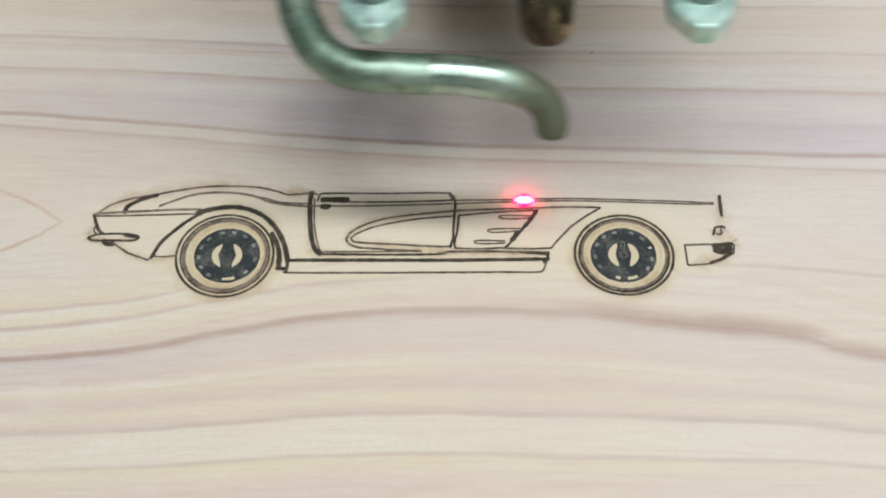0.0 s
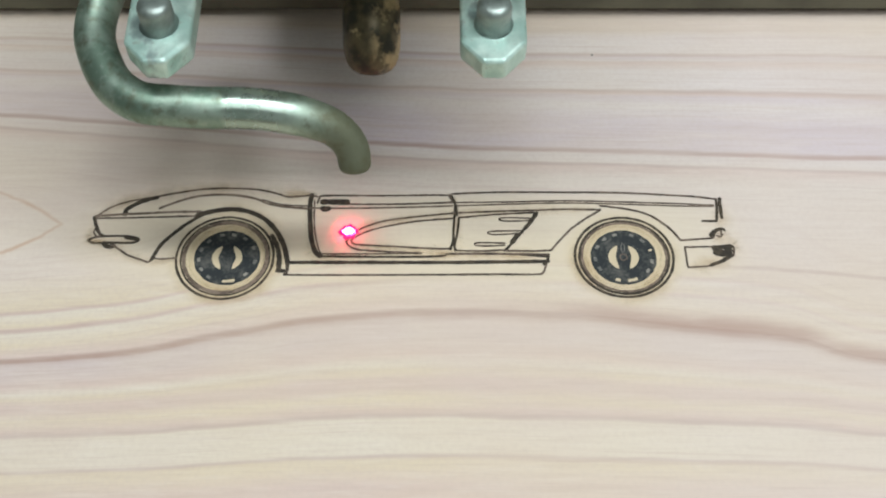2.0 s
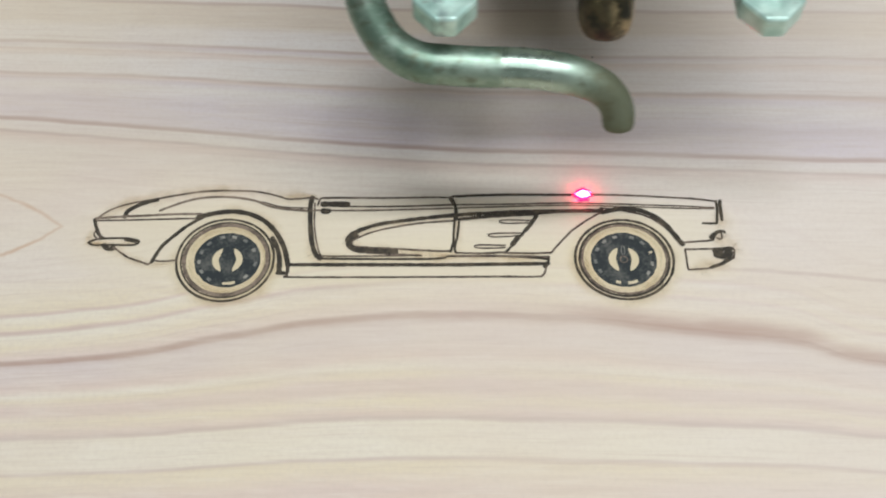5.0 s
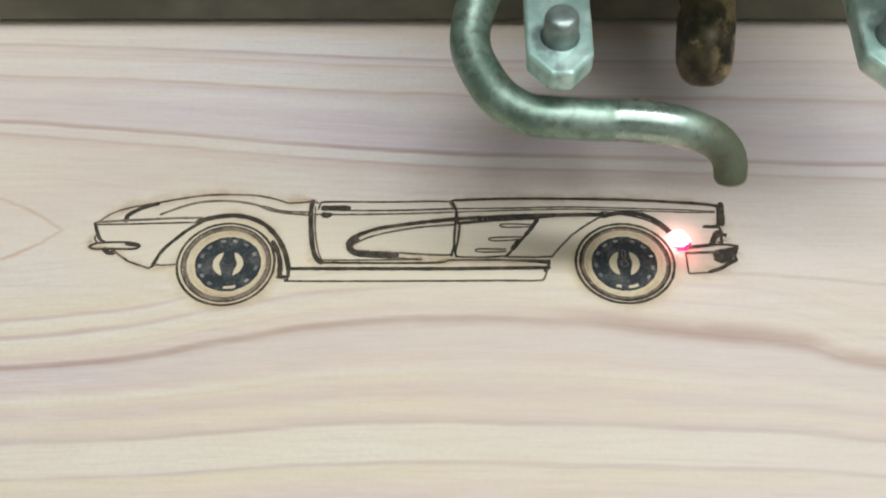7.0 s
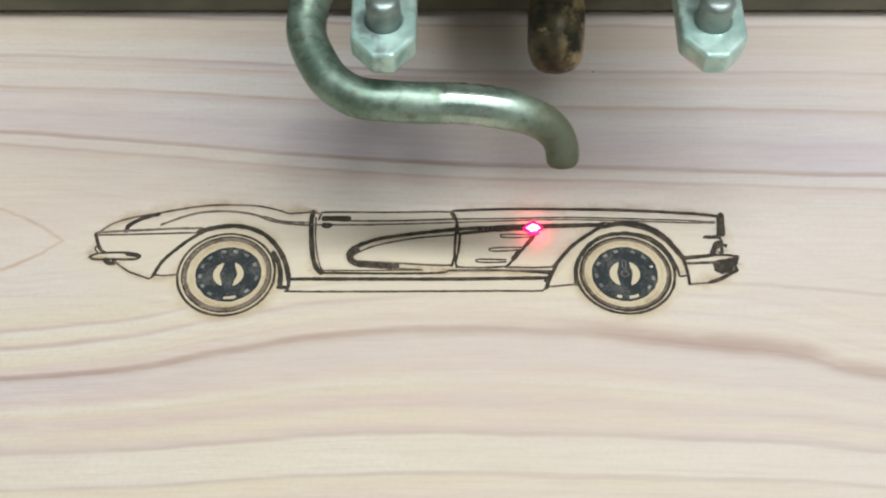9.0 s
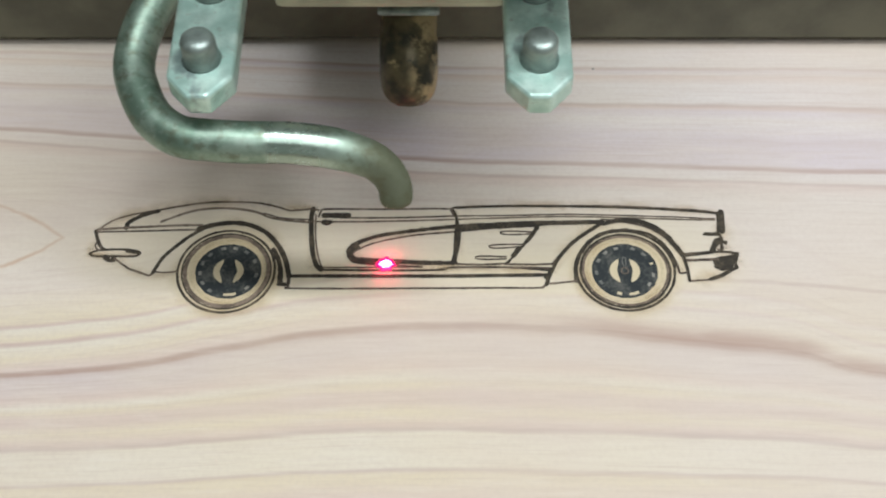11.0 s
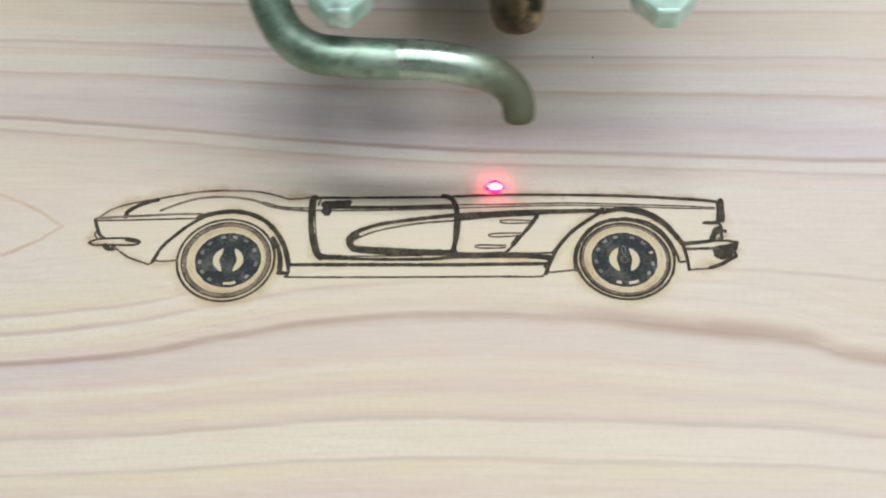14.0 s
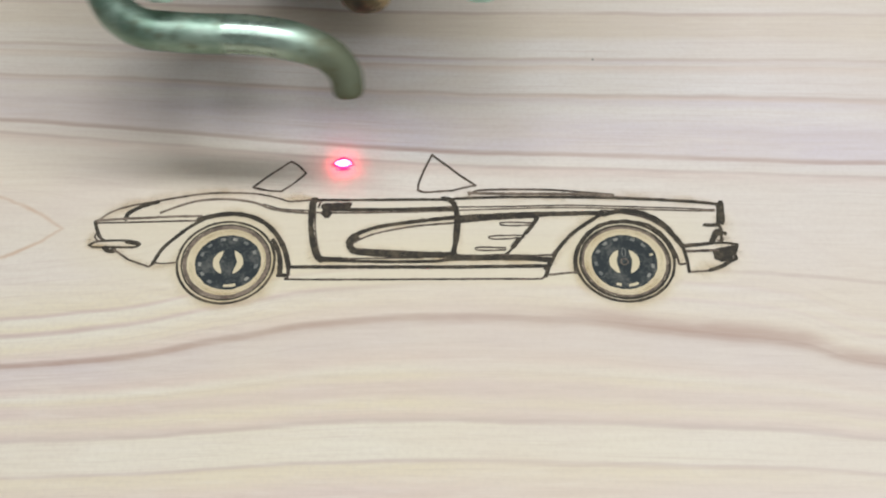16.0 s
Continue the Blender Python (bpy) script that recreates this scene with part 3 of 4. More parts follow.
line("cove_line", [(1.77, 8.66), (-4.87, 7.87), (-10.38, 7.09), (-14.21, 5.91), (-17.12, 4.35), (-18.59, 2.68), (-18.32, 1.4), (-16.54, 0.38), (-12.39, -0), (-4.23, -0.51)], 0.43)
line("cove_line", [(2.1, 7.48), (-4.86, 6.82), (-9.8, 5.91), (-13.63, 4.87), (-16.22, 3.71), (-17.71, 2.55), (-17.24, 1.65), (-15.7, 1.4), (-9.15, 1.02), (0.65, 0.51), (1.64, 1.4)], 0.43)
line("door_edge_line", [(2.45, 10.25), (2.09, 5.91), (1.97, 2.68), (1.41, 0.38)], 0.49)
line("door_edge_line", [(3.1, 7.61), (2.74, 3.97), (2.18, 1.4), (2.39, 0.13)], 0.49)
line("cove_line", [(1.77, 8.66), (9.54, 9.06), (17.31, 9.32), (23.99, 9.59), (30.86, 9.45)], 0.43)
line("cove_line", [(3.1, 7.61), (10.63, 8.4), (17.85, 8.79)], 0.43)
line("cove_line", [(2.39, 0.13), (7.17, -0), (11.53, 0.25)], 0.43)
line("louvre_line", [(16.91, 7.48), (12.16, 7.61), (10.83, 7.22), (12.47, 6.82), (16.89, 6.96)], 0.35)
line("louvre_line", [(15.49, 4.61), (9.88, 4.48), (8.56, 4.1), (10.19, 3.71), (15.47, 4.1)], 0.35)
line("louvre_line", [(11.9, 1.78), (7.2, 1.91), (5.89, 1.53), (7.52, 1.14), (11.88, 1.27)], 0.35)
line("louvre_edge_line", [(18.4, 8.79), (17.22, 6.82), (15.49, 4.61), (13.76, 2.17), (11.85, 0.13)], 0.54, smooth=False)
line("louvre_edge_line", [(18.16, 8.4), (16.99, 6.56), (16.06, 5.26)], 0.87)
line("louvre_edge_line", [(14.36, 3.71), (13.21, 2.04)], 0.76)
line("fender_line", [(11.53, 0.13), (16.96, -0), (20.77, 0.13), (21.93, 1.65), (24.84, 5), (27.73, 7.35), (30.85, 9.32)], 0.43, smooth=False)
line("sill_line", [(2.28, -0.63), (12.59, -0.63), (20.29, -0.76)], 0.43)
line("front_mark", [(54.61, 12.12), (54.52, 10.52), (54.51, 7.61)], 0.65)
line("front_mark", [(52.33, 3.19), (52.86, 4.87), (54.54, 5.13), (54.71, 4.74)], 0.54, smooth=False)
line("front_mark", [(53.02, 3.45), (53.97, 3.19), (54.03, 4.61)], 0.43, smooth=False)
line("lamp_outline", [(46.59, 0.63), (46.68, -3.65), (50.26, -3.4), (53.05, -2.65), (55.74, -1.01), (56.06, 0.63), (55.81, 1.27), (52.51, 1.02), (51.86, 1.02), (46.62, 0.89)], 0.39, smooth=False)
line("lamp_fill_mark", [(52.25, 0.63), (54.02, 0.89), (55.34, 1.02)], 1.09)
line("lamp_fill_mark", [(52.58, -0.25), (54.07, -0.51), (55.02, 0.13)], 1.52)
line("lamp_fill_mark", [(51.16, -3.15), (53.44, -2.15), (55.34, -0.76)], 0.65)
line("fender_line", [(30.93, 10.38), (35.55, 9.72), (39.98, 8.4), (43.59, 5.65), (46.01, 2.42)], 0.43, when=(0.42, 0.72))
line("front_mark", [(46.01, 2.42), (49.32, 2.68), (52.3, 2.94)], 0.43, when=(0.72, 0.84))
line("front_mark", [(51.94, 3.58), (52.94, 4.61), (53.97, 5)], 0.87, when=(0.84, 0.92))
line("front_mark", [(50.66, 6.82), (53.42, 6.82)], 0.49, when=(0.97, 1.05))
line("front_mark", [(53.47, 7.22), (53.83, 10.25), (53.81, 11.98)], 0.54, when=(1.07, 1.14))
line("hood_line", [(53.81, 11.98), (48.63, 12.65), (34.72, 13.46), (22.52, 13.59), (11.09, 13.59), (2.35, 13.19), (1.45, 12.52)], 0.43, when=(1.14, 1.62))
line("door_edge_line", [(1.79, 12.52), (2.45, 10.52), (2.66, 8.14)], 0.49, when=(1.62, 1.7))
line("cove_line", [(-9.14, 0.38), (-13.5, 0.63), (-16.77, 0.89), (-18.12, 1.91), (-18.27, 2.94), (-16.89, 3.97)], 1.09, when=(2.25, 2.48))
line("cove_line", [(-18.6, 2.94), (-18.21, 3.97), (-16.92, 4.87), (-15.3, 5.65), (-13.12, 6.43), (-9.28, 7.22), (-3.76, 8.01), (2.33, 8.73), (6.88, 9.06), (14.43, 9.46), (18.44, 9.59), (24.89, 9.72), (31.12, 9.85)], 0.87, when=(2.46, 3.3))
line("fender_line", [(46.19, 2.04), (44.59, 4.61), (42.85, 7.09), (40.59, 8.93), (38.45, 9.85), (35.7, 10.19), (33.46, 9.99), (31.3, 9.32)], 1.03, when=(3.68, 4.02))
line("cove_line", [(30.88, 9.72), (23.99, 9.59), (17.86, 9.06), (9.53, 8.53), (2.32, 7.74)], 0.60, when=(4.05, 4.45))
line("hood_line", [(1.79, 13.05), (11.09, 13.46), (22.51, 13.46), (34.7, 13.19), (48.6, 12.38), (54, 11.71)], 0.49, when=(4.7, 5.3))
line("front_mark", [(54.62, 12.12), (54.46, 9.85), (54.29, 7.61)], 1.25, smooth=False, when=(5.32, 5.45))
line("front_mark", [(51.01, 6.96), (52.12, 6.96), (53.46, 7.09)], 0.76, when=(5.5, 5.6))
line("front_mark", [(51.88, 3.06), (52.35, 4.22), (52.92, 5.39), (53.85, 5.78)], 0.98, when=(5.62, 5.75))
line("front_mark", [(53.55, 6.96), (54.09, 5.91), (53.79, 4.35), (53.73, 2.94)], 0.49, when=(5.75, 5.85))
line("front_mark", [(53.77, 5.13), (54.76, 5.13)], 0.65, when=(5.85, 5.92))
line("bumper_line", [(46.08, 2.04), (49.29, 2.42), (51.85, 2.81)], 0.76, when=(5.95, 6.08))
line("bumper_line", [(51.85, 2.81), (54.26, 2.87), (56.74, 2.55)], 0.49, when=(6.08, 6.2))
line("bumper_line", [(56.58, 2.17), (55.87, 0.89)], 0.54, when=(6.2, 6.28))
line("lamp_fill_mark", [(52.18, 1.02), (54.65, 1.53), (56.33, 1.91)], 0.98, when=(6.3, 6.42))
line("lamp_fill_mark", [(52.51, 0.13), (54.29, 0.38), (55.92, 1.27)], 1.41, when=(6.4, 6.55))
line("lamp_fill_mark", [(53.26, -0.89), (54.91, 0.13)], 1.09, when=(6.5, 6.6))
line("lamp_fill_mark", [(50.81, -3.27), (53.08, -2.4), (56.11, -0.63)], 0.76, when=(6.55, 6.7))
line("lamp_outline", [(56.69, 2.17), (56.07, 0.76), (56.22, -0.63)], 0.49, when=(6.6, 6.7))
line("bumper_line", [(46.63, 1.02), (49.69, 1.14), (52.76, 1.27)], 0.43, when=(6.75, 6.92))
line("fender_line", [(46.1, 2.17), (46.3, 1.02), (46.64, -0.89), (46.78, -3.65)], 0.65, when=(6.95, 7.05))
line("fender_line", [(35.7, 10.19), (38.44, 9.72), (40.57, 8.66), (42.83, 6.83), (44.58, 4.48), (46.1, 2.17)], 0.87, when=(7.35, 7.52))
line("fender_line", [(44.27, 1.4), (44.87, -0.25), (45.01, -2.02), (46.55, -1.77)], 0.43, smooth=False, when=(7.55, 7.75))
line("wheel_arch_line", [(44.42, -0.38), (44.22, 0.89), (43.36, 3.19), (41.71, 5.52), (39.11, 7.22), (34.96, 7.87)], 0.71, when=(7.8, 8.05))
line("wheel_arch_line", [(35.85, 7.87), (31.83, 7.35), (28.62, 5.52), (26.35, 2.55), (25.3, -0.38), (25.22, -3.65)], 0.87, when=(8.08, 8.28))
line("fender_line", [(25.23, -3.65), (23.27, -3.9), (20.02, -4.27)], 0.39, when=(8.3, 8.4))
line("fender_line", [(19.47, -4.52), (20.1, -2.65), (21.9, 1.14), (24.6, 4.61), (27.73, 7.22), (30.86, 9.45)], 0.76, when=(8.42, 8.7))
line("cove_line", [(29.76, 9.59), (20.75, 9.32), (17.42, 9.19), (10.97, 8.66), (2.66, 8)], 0.65, when=(8.75, 9.3))
line("door_edge_line", [(2.66, 8), (2.42, 5.26), (2.07, 2.04), (1.74, 0.13)], 0.76, when=(9.3, 9.6))
line("cove_line", [(1.52, 0.38), (-4.24, 0.38), (-9.14, 0.63), (-14.59, 0.89)], 0.92, when=(9.7, 10.4))
line("cove_line", [(-18.22, 1.65), (-17.31, 0.63), (-13.48, 0.13), (-8.04, -0.25), (-4.13, -0.25)], 0.65, when=(10.6, 11.3))
line("sill_line", [(-4.13, -0.25), (2.17, -0.25), (8.58, -0.25), (12.71, -0.25), (20.41, -0.63)], 0.54, when=(11.3, 11.7))
line("sill_line", [(20.17, -1.01), (16.71, -0.76), (7.7, -0.76), (0.98, -0.89), (-1.63, -1.26), (-10.94, -1.39), (-19.95, -1.14)], 0.65, when=(11.75, 12.3))
line("door_line", [(-19.96, -0.89), (-23.66, -0.63), (-24.86, 1.4), (-25.72, 4.87), (-26.02, 8.14), (-25.76, 11.45), (-25.4, 12.92)], 1.09, when=(12.3, 12.62))
line("belt_line", [(-23.26, 10.52), (-16.02, 10.52), (-9.35, 10.52), (1.78, 10.65)], 0.76, when=(12.66, 12.92))
line("door_pull_mark", [(-23.64, 11.32), (-21.09, 11.58), (-18.64, 11.72)], 1.14, when=(13.0, 13.1))
line("door_pull_mark", [(-23.08, 11.32), (-23.03, 10.25), (-22.98, 9.32)], 1.63, smooth=False, when=(13.1, 13.15))
line("door_line", [(-25.05, 12.79), (-17.78, 12.79), (-7.16, 12.92), (0.11, 12.92)], 0.54, when=(13.2, 13.5))
line("door_edge_line", [(-0.11, 13.19), (1.45, 12.65), (2.34, 10.78), (2.66, 8.4)], 1.09, when=(13.5, 13.7))
line("door_edge_line", [(2.65, 7.61), (2.34, 10.52), (1.68, 12.65)], 0.65, when=(13.75, 13.9))
line("scoop_line", [(4.93, 14), (6.86, 15.08), (13.05, 15.35), (21.47, 15.21), (28.74, 14.54), (33.54, 14.13)], 0.43, when=(14.0, 14.22))
line("scoop_line", [(33.53, 14), (28.71, 14.13), (21.43, 14.27), (13.01, 14.27), (7.18, 14.4), (4.94, 14.54)], 0.60, mat=burn_light, when=(14.2, 14.5))
line("windscreen_line", [(1.8, 15.08), (-1.57, 14.81), (-4.04, 14.67), (-5.17, 15.21)], 0.39, when=(14.58, 14.75))
line("windscreen_line", [(-5.17, 15.35), (-4.97, 16.99), (-3.86, 20.29), (-2.41, 23.78)], 0.43, when=(14.75, 14.92))
line("windscreen_line", [(-2.41, 23.78), (0.11, 21.54), (3.51, 18.49), (6.31, 16.3)], 0.43, smooth=False, when=(14.92, 15.07))
line("windscreen_line", [(6.31, 16.3), (4.05, 15.76), (1.35, 14.94)], 0.39, when=(15.07, 15.15))
line("headrest_line", [(-30.81, 22.1), (-29.27, 21.12), (-27.68, 19.32)], 0.43, smooth=False, when=(15.5, 15.6))
line("headrest_line", [(-27.67, 19.18), (-29.79, 16.85), (-32.35, 14.81)], 0.43, smooth=False, when=(15.58, 15.68))
line("headrest_line", [(-32.35, 14.81), (-35.29, 15.08), (-37.93, 15.76)], 0.43, smooth=False, when=(15.67, 15.77))
line("headrest_line", [(-37.94, 15.89), (-35, 18.63), (-30.81, 22.1)], 0.43, smooth=False, when=(15.77, 15.92))


# ---- the machine ----
def gantry_beam():
    beam = tagged(new("gantry_beam"), "dark anodised cross rail carrying the laser", "rail")
    part("rail", box(-0.30, 0.30, 0.0557, 0.080, 0.0020, 0.030, 0.0003), rail_dark, beam)
    for x in (-0.30, 0.30):
        s = 1 if x > 0 else -1
        part("end_plate", box(min(x, x + s * 0.006), max(x, x + s * 0.006), 0.050, 0.086, -0.0180, 0.056, 0.001), rail_dark, beam)
    return beam


def tube(points, radius, tip, wall=0.8):
    """A bent pipe with an open end, points in mm."""
    path = spline(points, 0.9)
    bm = bmesh.new()
    seg, loops, up = 28, [], Vector((0, 0, 1))
    n = len(path)
    for i, p in enumerate(path):
        d = (path[min(i + 1, n - 1)] - path[max(i - 1, 0)]).normalized()
        side = d.cross(up).normalized()
        over = side.cross(d).normalized()
        loops.append([bm.verts.new((p + (side * math.cos(2 * math.pi * k / seg) + over * math.sin(2 * math.pi * k / seg)) * (tip + (radius - tip) * min(1.0, i / 14))) * MM) for k in range(seg)])
    radius = tip
    d = (path[1] - path[0]).normalized()
    side = d.cross(up).normalized()
    over = side.cross(d).normalized()
    for r, back in ((radius * 0.985, -0.6), (radius * 0.92, -1.2), (radius * 0.78, -1.7), (radius * 0.6, -1.95), (radius * 0.42, -2.0), (radius * 0.36, -1.6)):
        loops.insert(0, [bm.verts.new((path[0] + d * back + (side * math.cos(2 * math.pi * k / seg) + over * math.sin(2 * math.pi * k / seg)) * r) * MM) for k in range(seg)])
    for a, c in zip(loops, loops[1:]):
        for k in range(seg):
            bm.faces.new((a[k], a[(k + 1) % seg], c[(k + 1) % seg], c[k])).smooth = True
    bm.faces.new(loops[0])
    bm.faces.new(loops[-1])
    bmesh.ops.recalc_face_normals(bm, faces=bm.faces[:])
    return bm


def bracket(head, x):
    """A flat zinc strap with clipped corners and two rounded studs standing on it."""
    bm = bmesh.new()
    outline = [(-5.35, 3.6), (-1.7, -0.6), (1.7, -0.6), (5.35, 3.6), (5.35, 37.0), (-5.35, 37.0)]
    low = [bm.verts.new(((x + a) * MM, c * MM, 0.0468)) for a, c in outline]
    high = [bm.verts.new(((x + a) * MM, c * MM, 0.0512)) for a, c in outline]
    bm.faces.new(low[::-1])
    bm.faces.new(high)
    for i in range(len(outline)):
        j = (i + 1) % len(outline)
        bm.faces.new((low[i], low[j], high[j], high[i]))
    bmesh.ops.recalc_face_normals(bm, faces=bm.faces[:])
    bmesh.ops.bevel(bm, geom=bm.edges[:], offset=0.0008, segments=3, profile=0.6, affect="EDGES")
    strap = part("bracket", bm, zinc, head, "zinc-plated strap with clipped corners")
    for y in (7.3, 22.0):
        part("stud", turned([(3.2, 0.0), (2.85, 0.4), (2.8, 0.5), (2.8, 3.9), (2.75, 4.2), (2.55, 4.6), (2.1, 4.95), (1.4, 5.15), (0.4, 5.2)], (x, y, 51.2), 28), stud_metal, strap, "dull grey stud")


def laser_head():
    head = tagged(new("engraving_laser"), "engraving laser with bent air pipe, sooty brass barrel, zinc straps", "laser")
    part("air_pipe", tube([(3.1, -4.0, 29.2), (3.0, -3.2, 30.2), (2.5, -2.4, 31.6), (1.3, -1.5, 33.2), (-1.3, -0.7, 35.2), (-7.0, -0.2, 37.4), (-13.8, 0.1, 38.5), (-21.2, -0.3, 39.2),
                           (-27.1, 0.0, 39.4), (-32.2, 0.6, 39.7), (-36.6, 3.8, 39.9), (-39.6, 8.9, 40.2), (-41.4, 14.7, 40.6), (-40.6, 21.0, 42.2), (-37.8, 27.2, 44.3),
                           (-33.0, 33.0, 48.0), (-27.5, 35.0, 56.0), (-25.0, 36.0, 63.0)], 3.5, 2.85), steel, head, "bent tarnished steel air pipe")
    # the barrel leans back from its rounded tip
    lean = pose(4.5 * MM, 26.4 * MM, 15.4 * MM, -46)

    def leaning(profile, wild=0.0):
        bm = turned(profile, (0, 0, 0), wild=wild)
        bm.transform(lean)
        return bm

    barrel = part("lens_barrel", leaning([(0.5, -0.2), (2.4, 0.05), (3.8, 0.85), (4.6, 1.8), (5.15, 3.1), (5.45, 4.6), (5.6, 6.4), (5.55, 13.0), (5.35, 13.3), (5.35, 26.0)], 0.012), brass, head,
                  "soot-stained brass lens barrel with a rounded tip")
    part("collar", leaning([(5.2, 17.0), (5.85, 17.3), (5.95, 18.0), (5.85, 18.7), (5.2, 19.0)]), stud_metal, barrel, "dull grey collar")
    part("housing", box(-0.0185, 0.0220, 0.0275, 0.0365, 0.0408, 0.0662, 0.0016), housing_paint, head, "pale painted housing")
    part("mount_plate", box(-0.036, 0.035, 0.0368, 0.0390, 0.0470, 0.0662, 0.0006), zinc, head)
    # added box, out of view above the head, sized to cast its broad shade
    part("unseen_shade_box", box(-0.0130, 0.0420, 0.0125, 0.0720, 0.0665, 0.1500, 0.003), rail_dark, head)
    part("carriage", box(-0.022, 0.020, 0.0395, 0.0790, 0.0302, 0.0662, 0.001), rail_dark, head)
    bracket(head, -27.3)
    bracket(head, 26.4)
    return head


def laser_spot():
    """The glowing point where the beam meets the wood."""
    spot = tagged(new("laser_spot"), "white-hot laser point with a red rim on the wood", "laser point")
    bead = turned([(0.25, -0.45), (0.8, -0.36), (1.2, 0.0), (0.9, 0.25), (0.3, 0.36)], (0, -0.3, 0.7), 24, True, 0.6, 0.62)
    part("core", bead, core_glow, spot, "white-hot core")
    part("rim", turned([(1.2, 0.0), (1.95, 0.04), (1.7, 0.10), (1.0, 0.12)], (0, -0.1, 0.12), 24, True, 0.5, 0.85), rim_glow, spot, "red rim")
    return spot


def spark_flare():
    """The short white flash of burning resin at the laser point."""
    flare = tagged(new("spark_flare"), "white flash of burning resin on the wood", "flame")
    part("flash", turned([(0.7, 0.0), (1.6, 0.2), (1.85, 0.7), (1.6, 1.5), (0.9, 2.2), (0.2, 2.7)], (0, 0, 0.3), 28, True, 0.5, 0.9), flash_glow, flare)
    return flare


def pin_mark():
    """A small dark speck in the wood."""
    part("speck", turned([(0.3, 0.0), (0.3, 0.015), (0.2, 0.03)], (31.8, 48.9, 0.0), 12, True, 0.4), fleck_grey, board, "small dark speck")


pin_mark()
beam, head, spot, flare = gantry_beam(), laser_head(), laser_spot(), spark_flare()
FLASHES = ((6.98, 7.13), (7.36, 7.44), (11.87, 11.93), (13.07, 13.13), (13.77, 13.83))

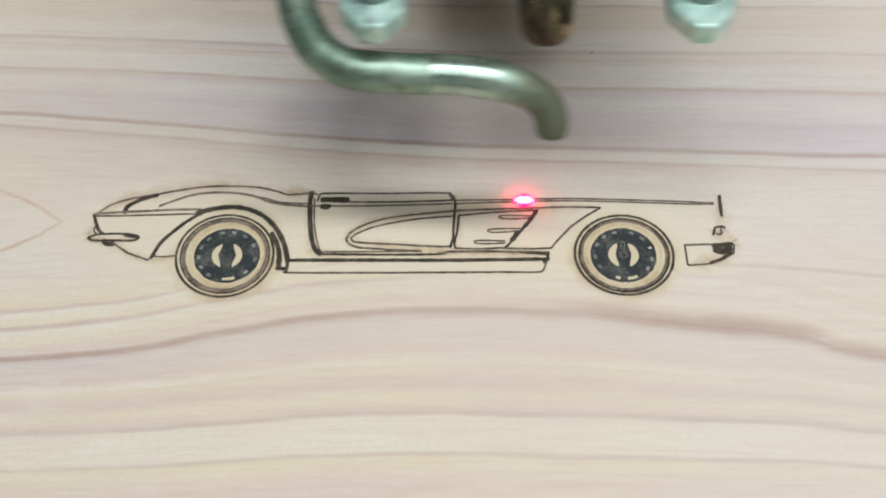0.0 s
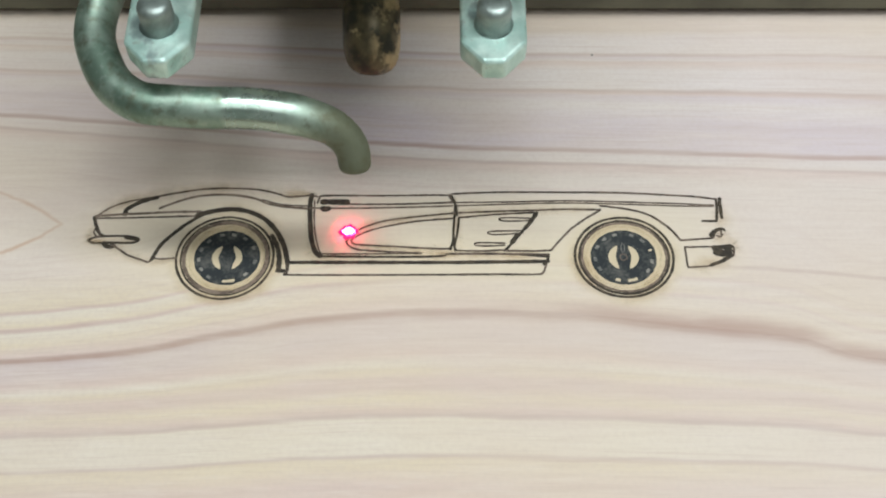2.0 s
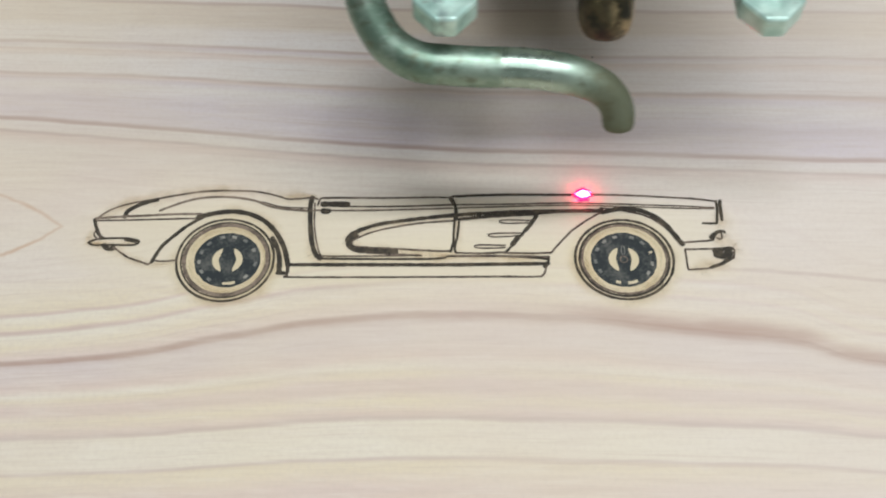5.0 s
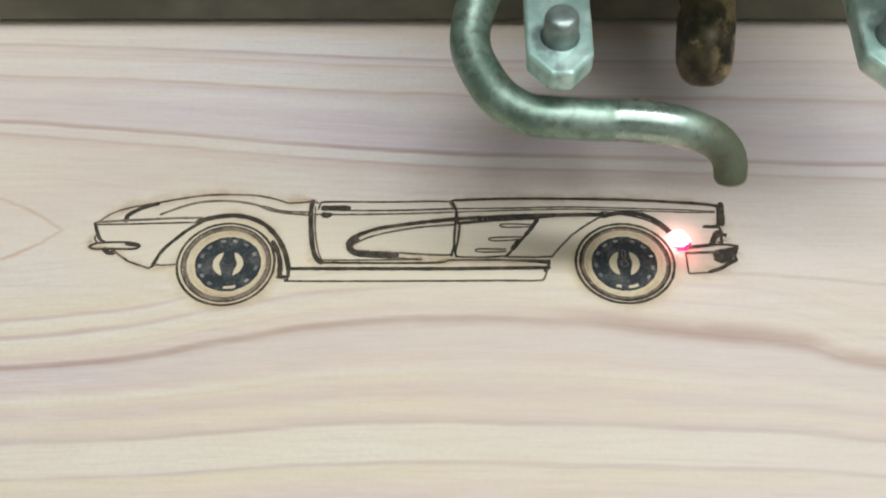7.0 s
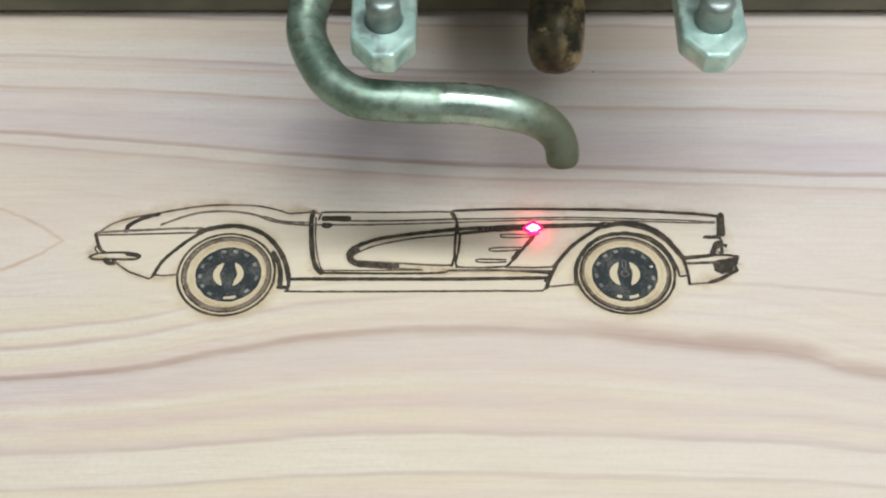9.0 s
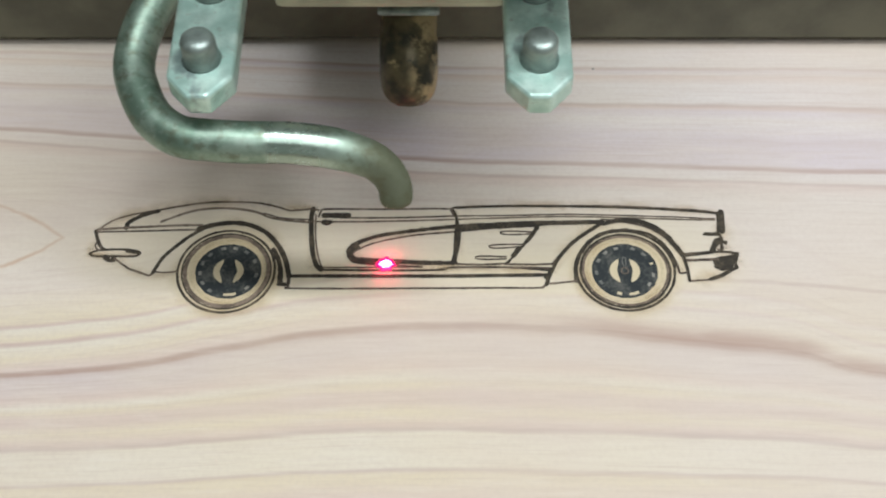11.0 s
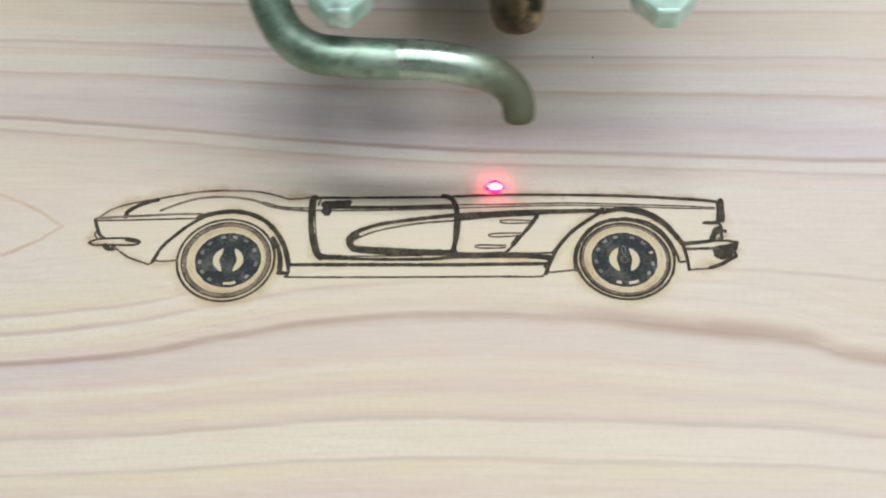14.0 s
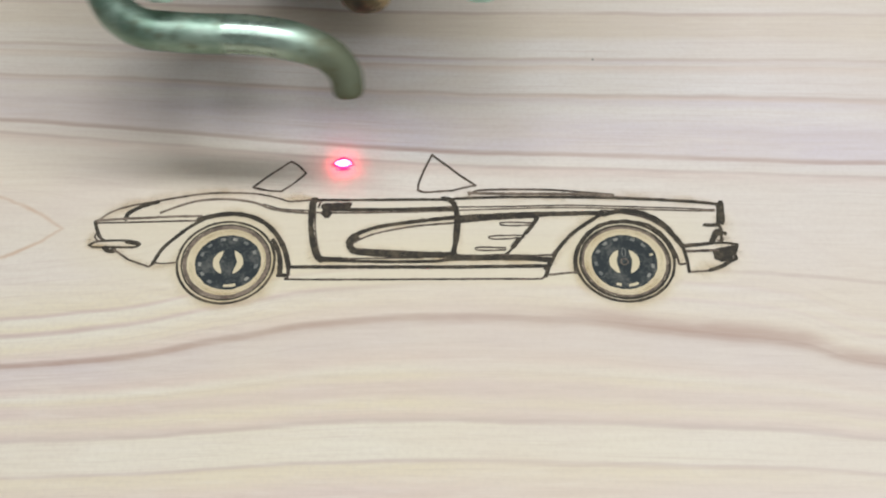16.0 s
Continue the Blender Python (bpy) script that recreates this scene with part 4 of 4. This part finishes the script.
# seconds and the place, in mm, at which the laser points
POINTS = [
    (0, 15.9, 11.2), (0.1, 3.0, 10.6), (0.2, 6.5, 9.5), (0.3, 17.5, 10.4), (0.4, 28.3, 10.6), (0.5, 37.8, 10.0),
    (0.6, 43.2, 7.0), (0.7, 46.0, 2.6), (0.8, 51.9, 4.8), (0.9, 52.3, 6.7), (1, 50.8, 7.3), (1.1, 53.6, 10.8),
    (1.2, 48.7, 13.2), (1.3, 34.8, 14.1), (1.4, 22.5, 14.1), (1.5, 11.1, 14.0), (1.6, 1.2, 13.9), (1.7, 4.5, 9.2),
    (1.8, -3.2, 8.1), (1.9, -12.4, 6.9), (2, -18.3, 4.5), (2.1, -18.3, 1.8), (2.2, -12.8, 1.3), (2.3, -13.0, 1.5),
    (2.4, -18.1, 1.8), (2.5, -16.6, 4.5), (2.6, -11.9, 6.9), (2.7, -6.0, 7.7), (2.8, 2.2, 8.6), (2.9, 6.9, 8.8),
    (3, 14.4, 9.1), (3.1, 18.4, 9.4), (3.2, 24.9, 9.4), (3.3, 31.1, 9.0), (3.4, 34.9, 9.9), (3.5, 40.8, 7.9),
    (3.6, 44.8, 2.7), (3.7, 45.7, 1.7), (3.8, 43.3, 6.1), (3.9, 39.5, 9.2), (4, 31.7, 10.3), (4.1, 19.8, 10.3),
    (4.2, 10.2, 9.6), (4.4, 3.1, 8.9), (4.6, 2.0, 13.1), (4.8, 10.8, 13.6), (5, 27.6, 13.7), (5.2, 44.3, 12.9),
    (5.35, 54.0, 11.3), (5.5, 53.5, 7.4), (5.65, 51.4, 6.9), (5.8, 53.2, 4.6), (5.95, 46.5, 2.3), (6.1, 52.0, 2.2),
    (6.2, 56.3, 1.3), (6.3, 53.7, -1.1), (6.4, 52.0, 1.4), (6.5, 52.8, -0.5), (6.6, 52.5, -0.5), (6.7, 53.2, 1.0),
    (6.8, 52.6, 2.4), (6.9, 45.4, 1.7), (7, 45.9, 3.3), (7.1, 41.3, 9.7), (7.2, 35.5, 10.1), (7.3, 34.1, 10.0),
    (7.4, 40.3, 9.9), (7.5, 44.0, 4.5), (7.6, 45.3, 1.1), (7.7, 45.0, -1.7), (7.8, 44.5, 0.7), (7.9, 42.3, 5.4),
    (8, 37.6, 7.9), (8.1, 31.8, 7.8), (8.2, 26.6, 4.4), (8.3, 24.5, -0.8), (8.4, 20.9, -3.5), (8.5, 20.9, -0.6),
    (8.6, 25.2, 5.2), (8.7, 30.7, 8.9), (8.8, 29.8, 9.4), (8.9, 20.8, 9.5), (9, 17.4, 9.1), (9.1, 11.0, 8.5),
    (9.2, 4.0, 8.2), (9.4, 2.4, 6.2), (9.6, 1.7, 1.4), (9.8, -0.4, 0.6), (10.1, -9.1, 0.7), (10.4, -16.1, 1.1),
    (10.6, -18.5, 2.6), (10.8, -17.0, 0.9), (11, -11.3, 0.2), (11.2, -6.4, 0.4), (11.3, -4.1, 1.0), (11.4, 2.2, 0.3),
    (11.5, 8.6, 0.2), (11.6, 12.7, 0.0), (11.7, 20.8, 0.0), (11.8, 16.7, -0.6), (11.9, 7.7, -0.2), (12, 1.0, -0.3),
    (12.1, -1.6, -0.7), (12.2, -11.0, -1.0), (12.3, -20.1, -0.5), (12.4, -24.4, 1.2), (12.5, -25.7, 8.2), (12.6, -23.5, 9.5),
    (12.7, -21.6, 10.4), (12.8, -9.7, 10.7), (12.9, 1.7, 10.9), (13, -8.0, 10.9), (13.1, -22.8, 10.6), (13.2, -24.5, 12.4),
    (13.3, -17.8, 13.4), (13.4, -7.2, 13.3), (13.5, 0.4, 13.3), (13.6, 2.2, 10.1), (13.7, 4.8, 8.8), (13.8, 2.7, 11.2),
    (13.9, 2.7, 13.9), (14, 10.1, 15.5), (14.1, 21.5, 15.5), (14.2, 32.5, 15.1), (14.3, 23.8, 14.7), (14.4, 9.5, 14.5),
    (14.5, 7.2, 15.5), (14.6, 1.1, 15.2), (14.7, -5.4, 15.1), (14.8, -4.7, 19.5), (14.9, -2.1, 23.8), (15, 3.5, 18.8),
    (15.1, 3.3, 15.5), (15.2, -6.4, 15.6), (15.3, -28.8, 19.6), (15.4, -30.8, 22.0), (15.5, -29.0, 20.4), (15.6, -30.3, 17.2),
    (15.7, -35.3, 15.5), (15.8, -37.0, 17.0), (15.9, -31.9, 21.4), (16, -20.3, 21.7),
]


def motions():
    walk(head, [(t, pose(x * MM, y * MM, 0)) for t, x, y in POINTS])
    walk(spot, [(t, pose(x * MM, y * MM, 0)) for t, x, y in POINTS])
    walk(beam, [(t, pose(0, y * MM, 0)) for t, x, y in POINTS])
    def where(t):
        k = max(i for i, p in enumerate(POINTS) if p[0] <= t + 1e-6)
        a, c = POINTS[k], POINTS[min(k + 1, len(POINTS) - 1)]
        u = (t - a[0]) / (c[0] - a[0]) if c[0] > a[0] else 0.0
        return (a[1] + (c[1] - a[1]) * u) * MM, (a[2] + (c[2] - a[2]) * u) * MM

    rows = [(0, pose(*where(0), -0.012))]
    for t0, t1 in FLASHES:
        rows += [(t0 - 0.04, pose(*where(t0), -0.012)), (t0, pose(*where(t0), 0)), (t1, pose(*where(t1), 0)), (t1 + 0.04, pose(*where(t1), -0.012))]
    walk(flare, rows + [(END, pose(*where(END), -0.012))])
    under, up = pose(0, 0, -0.0009), pose(0, 0, 0)
    for ob, t in BURNS:
        walk(ob, [(0, under), (max(t - 0.05, 0.02), under), (t + 0.02, up), (END, up)])


motions()
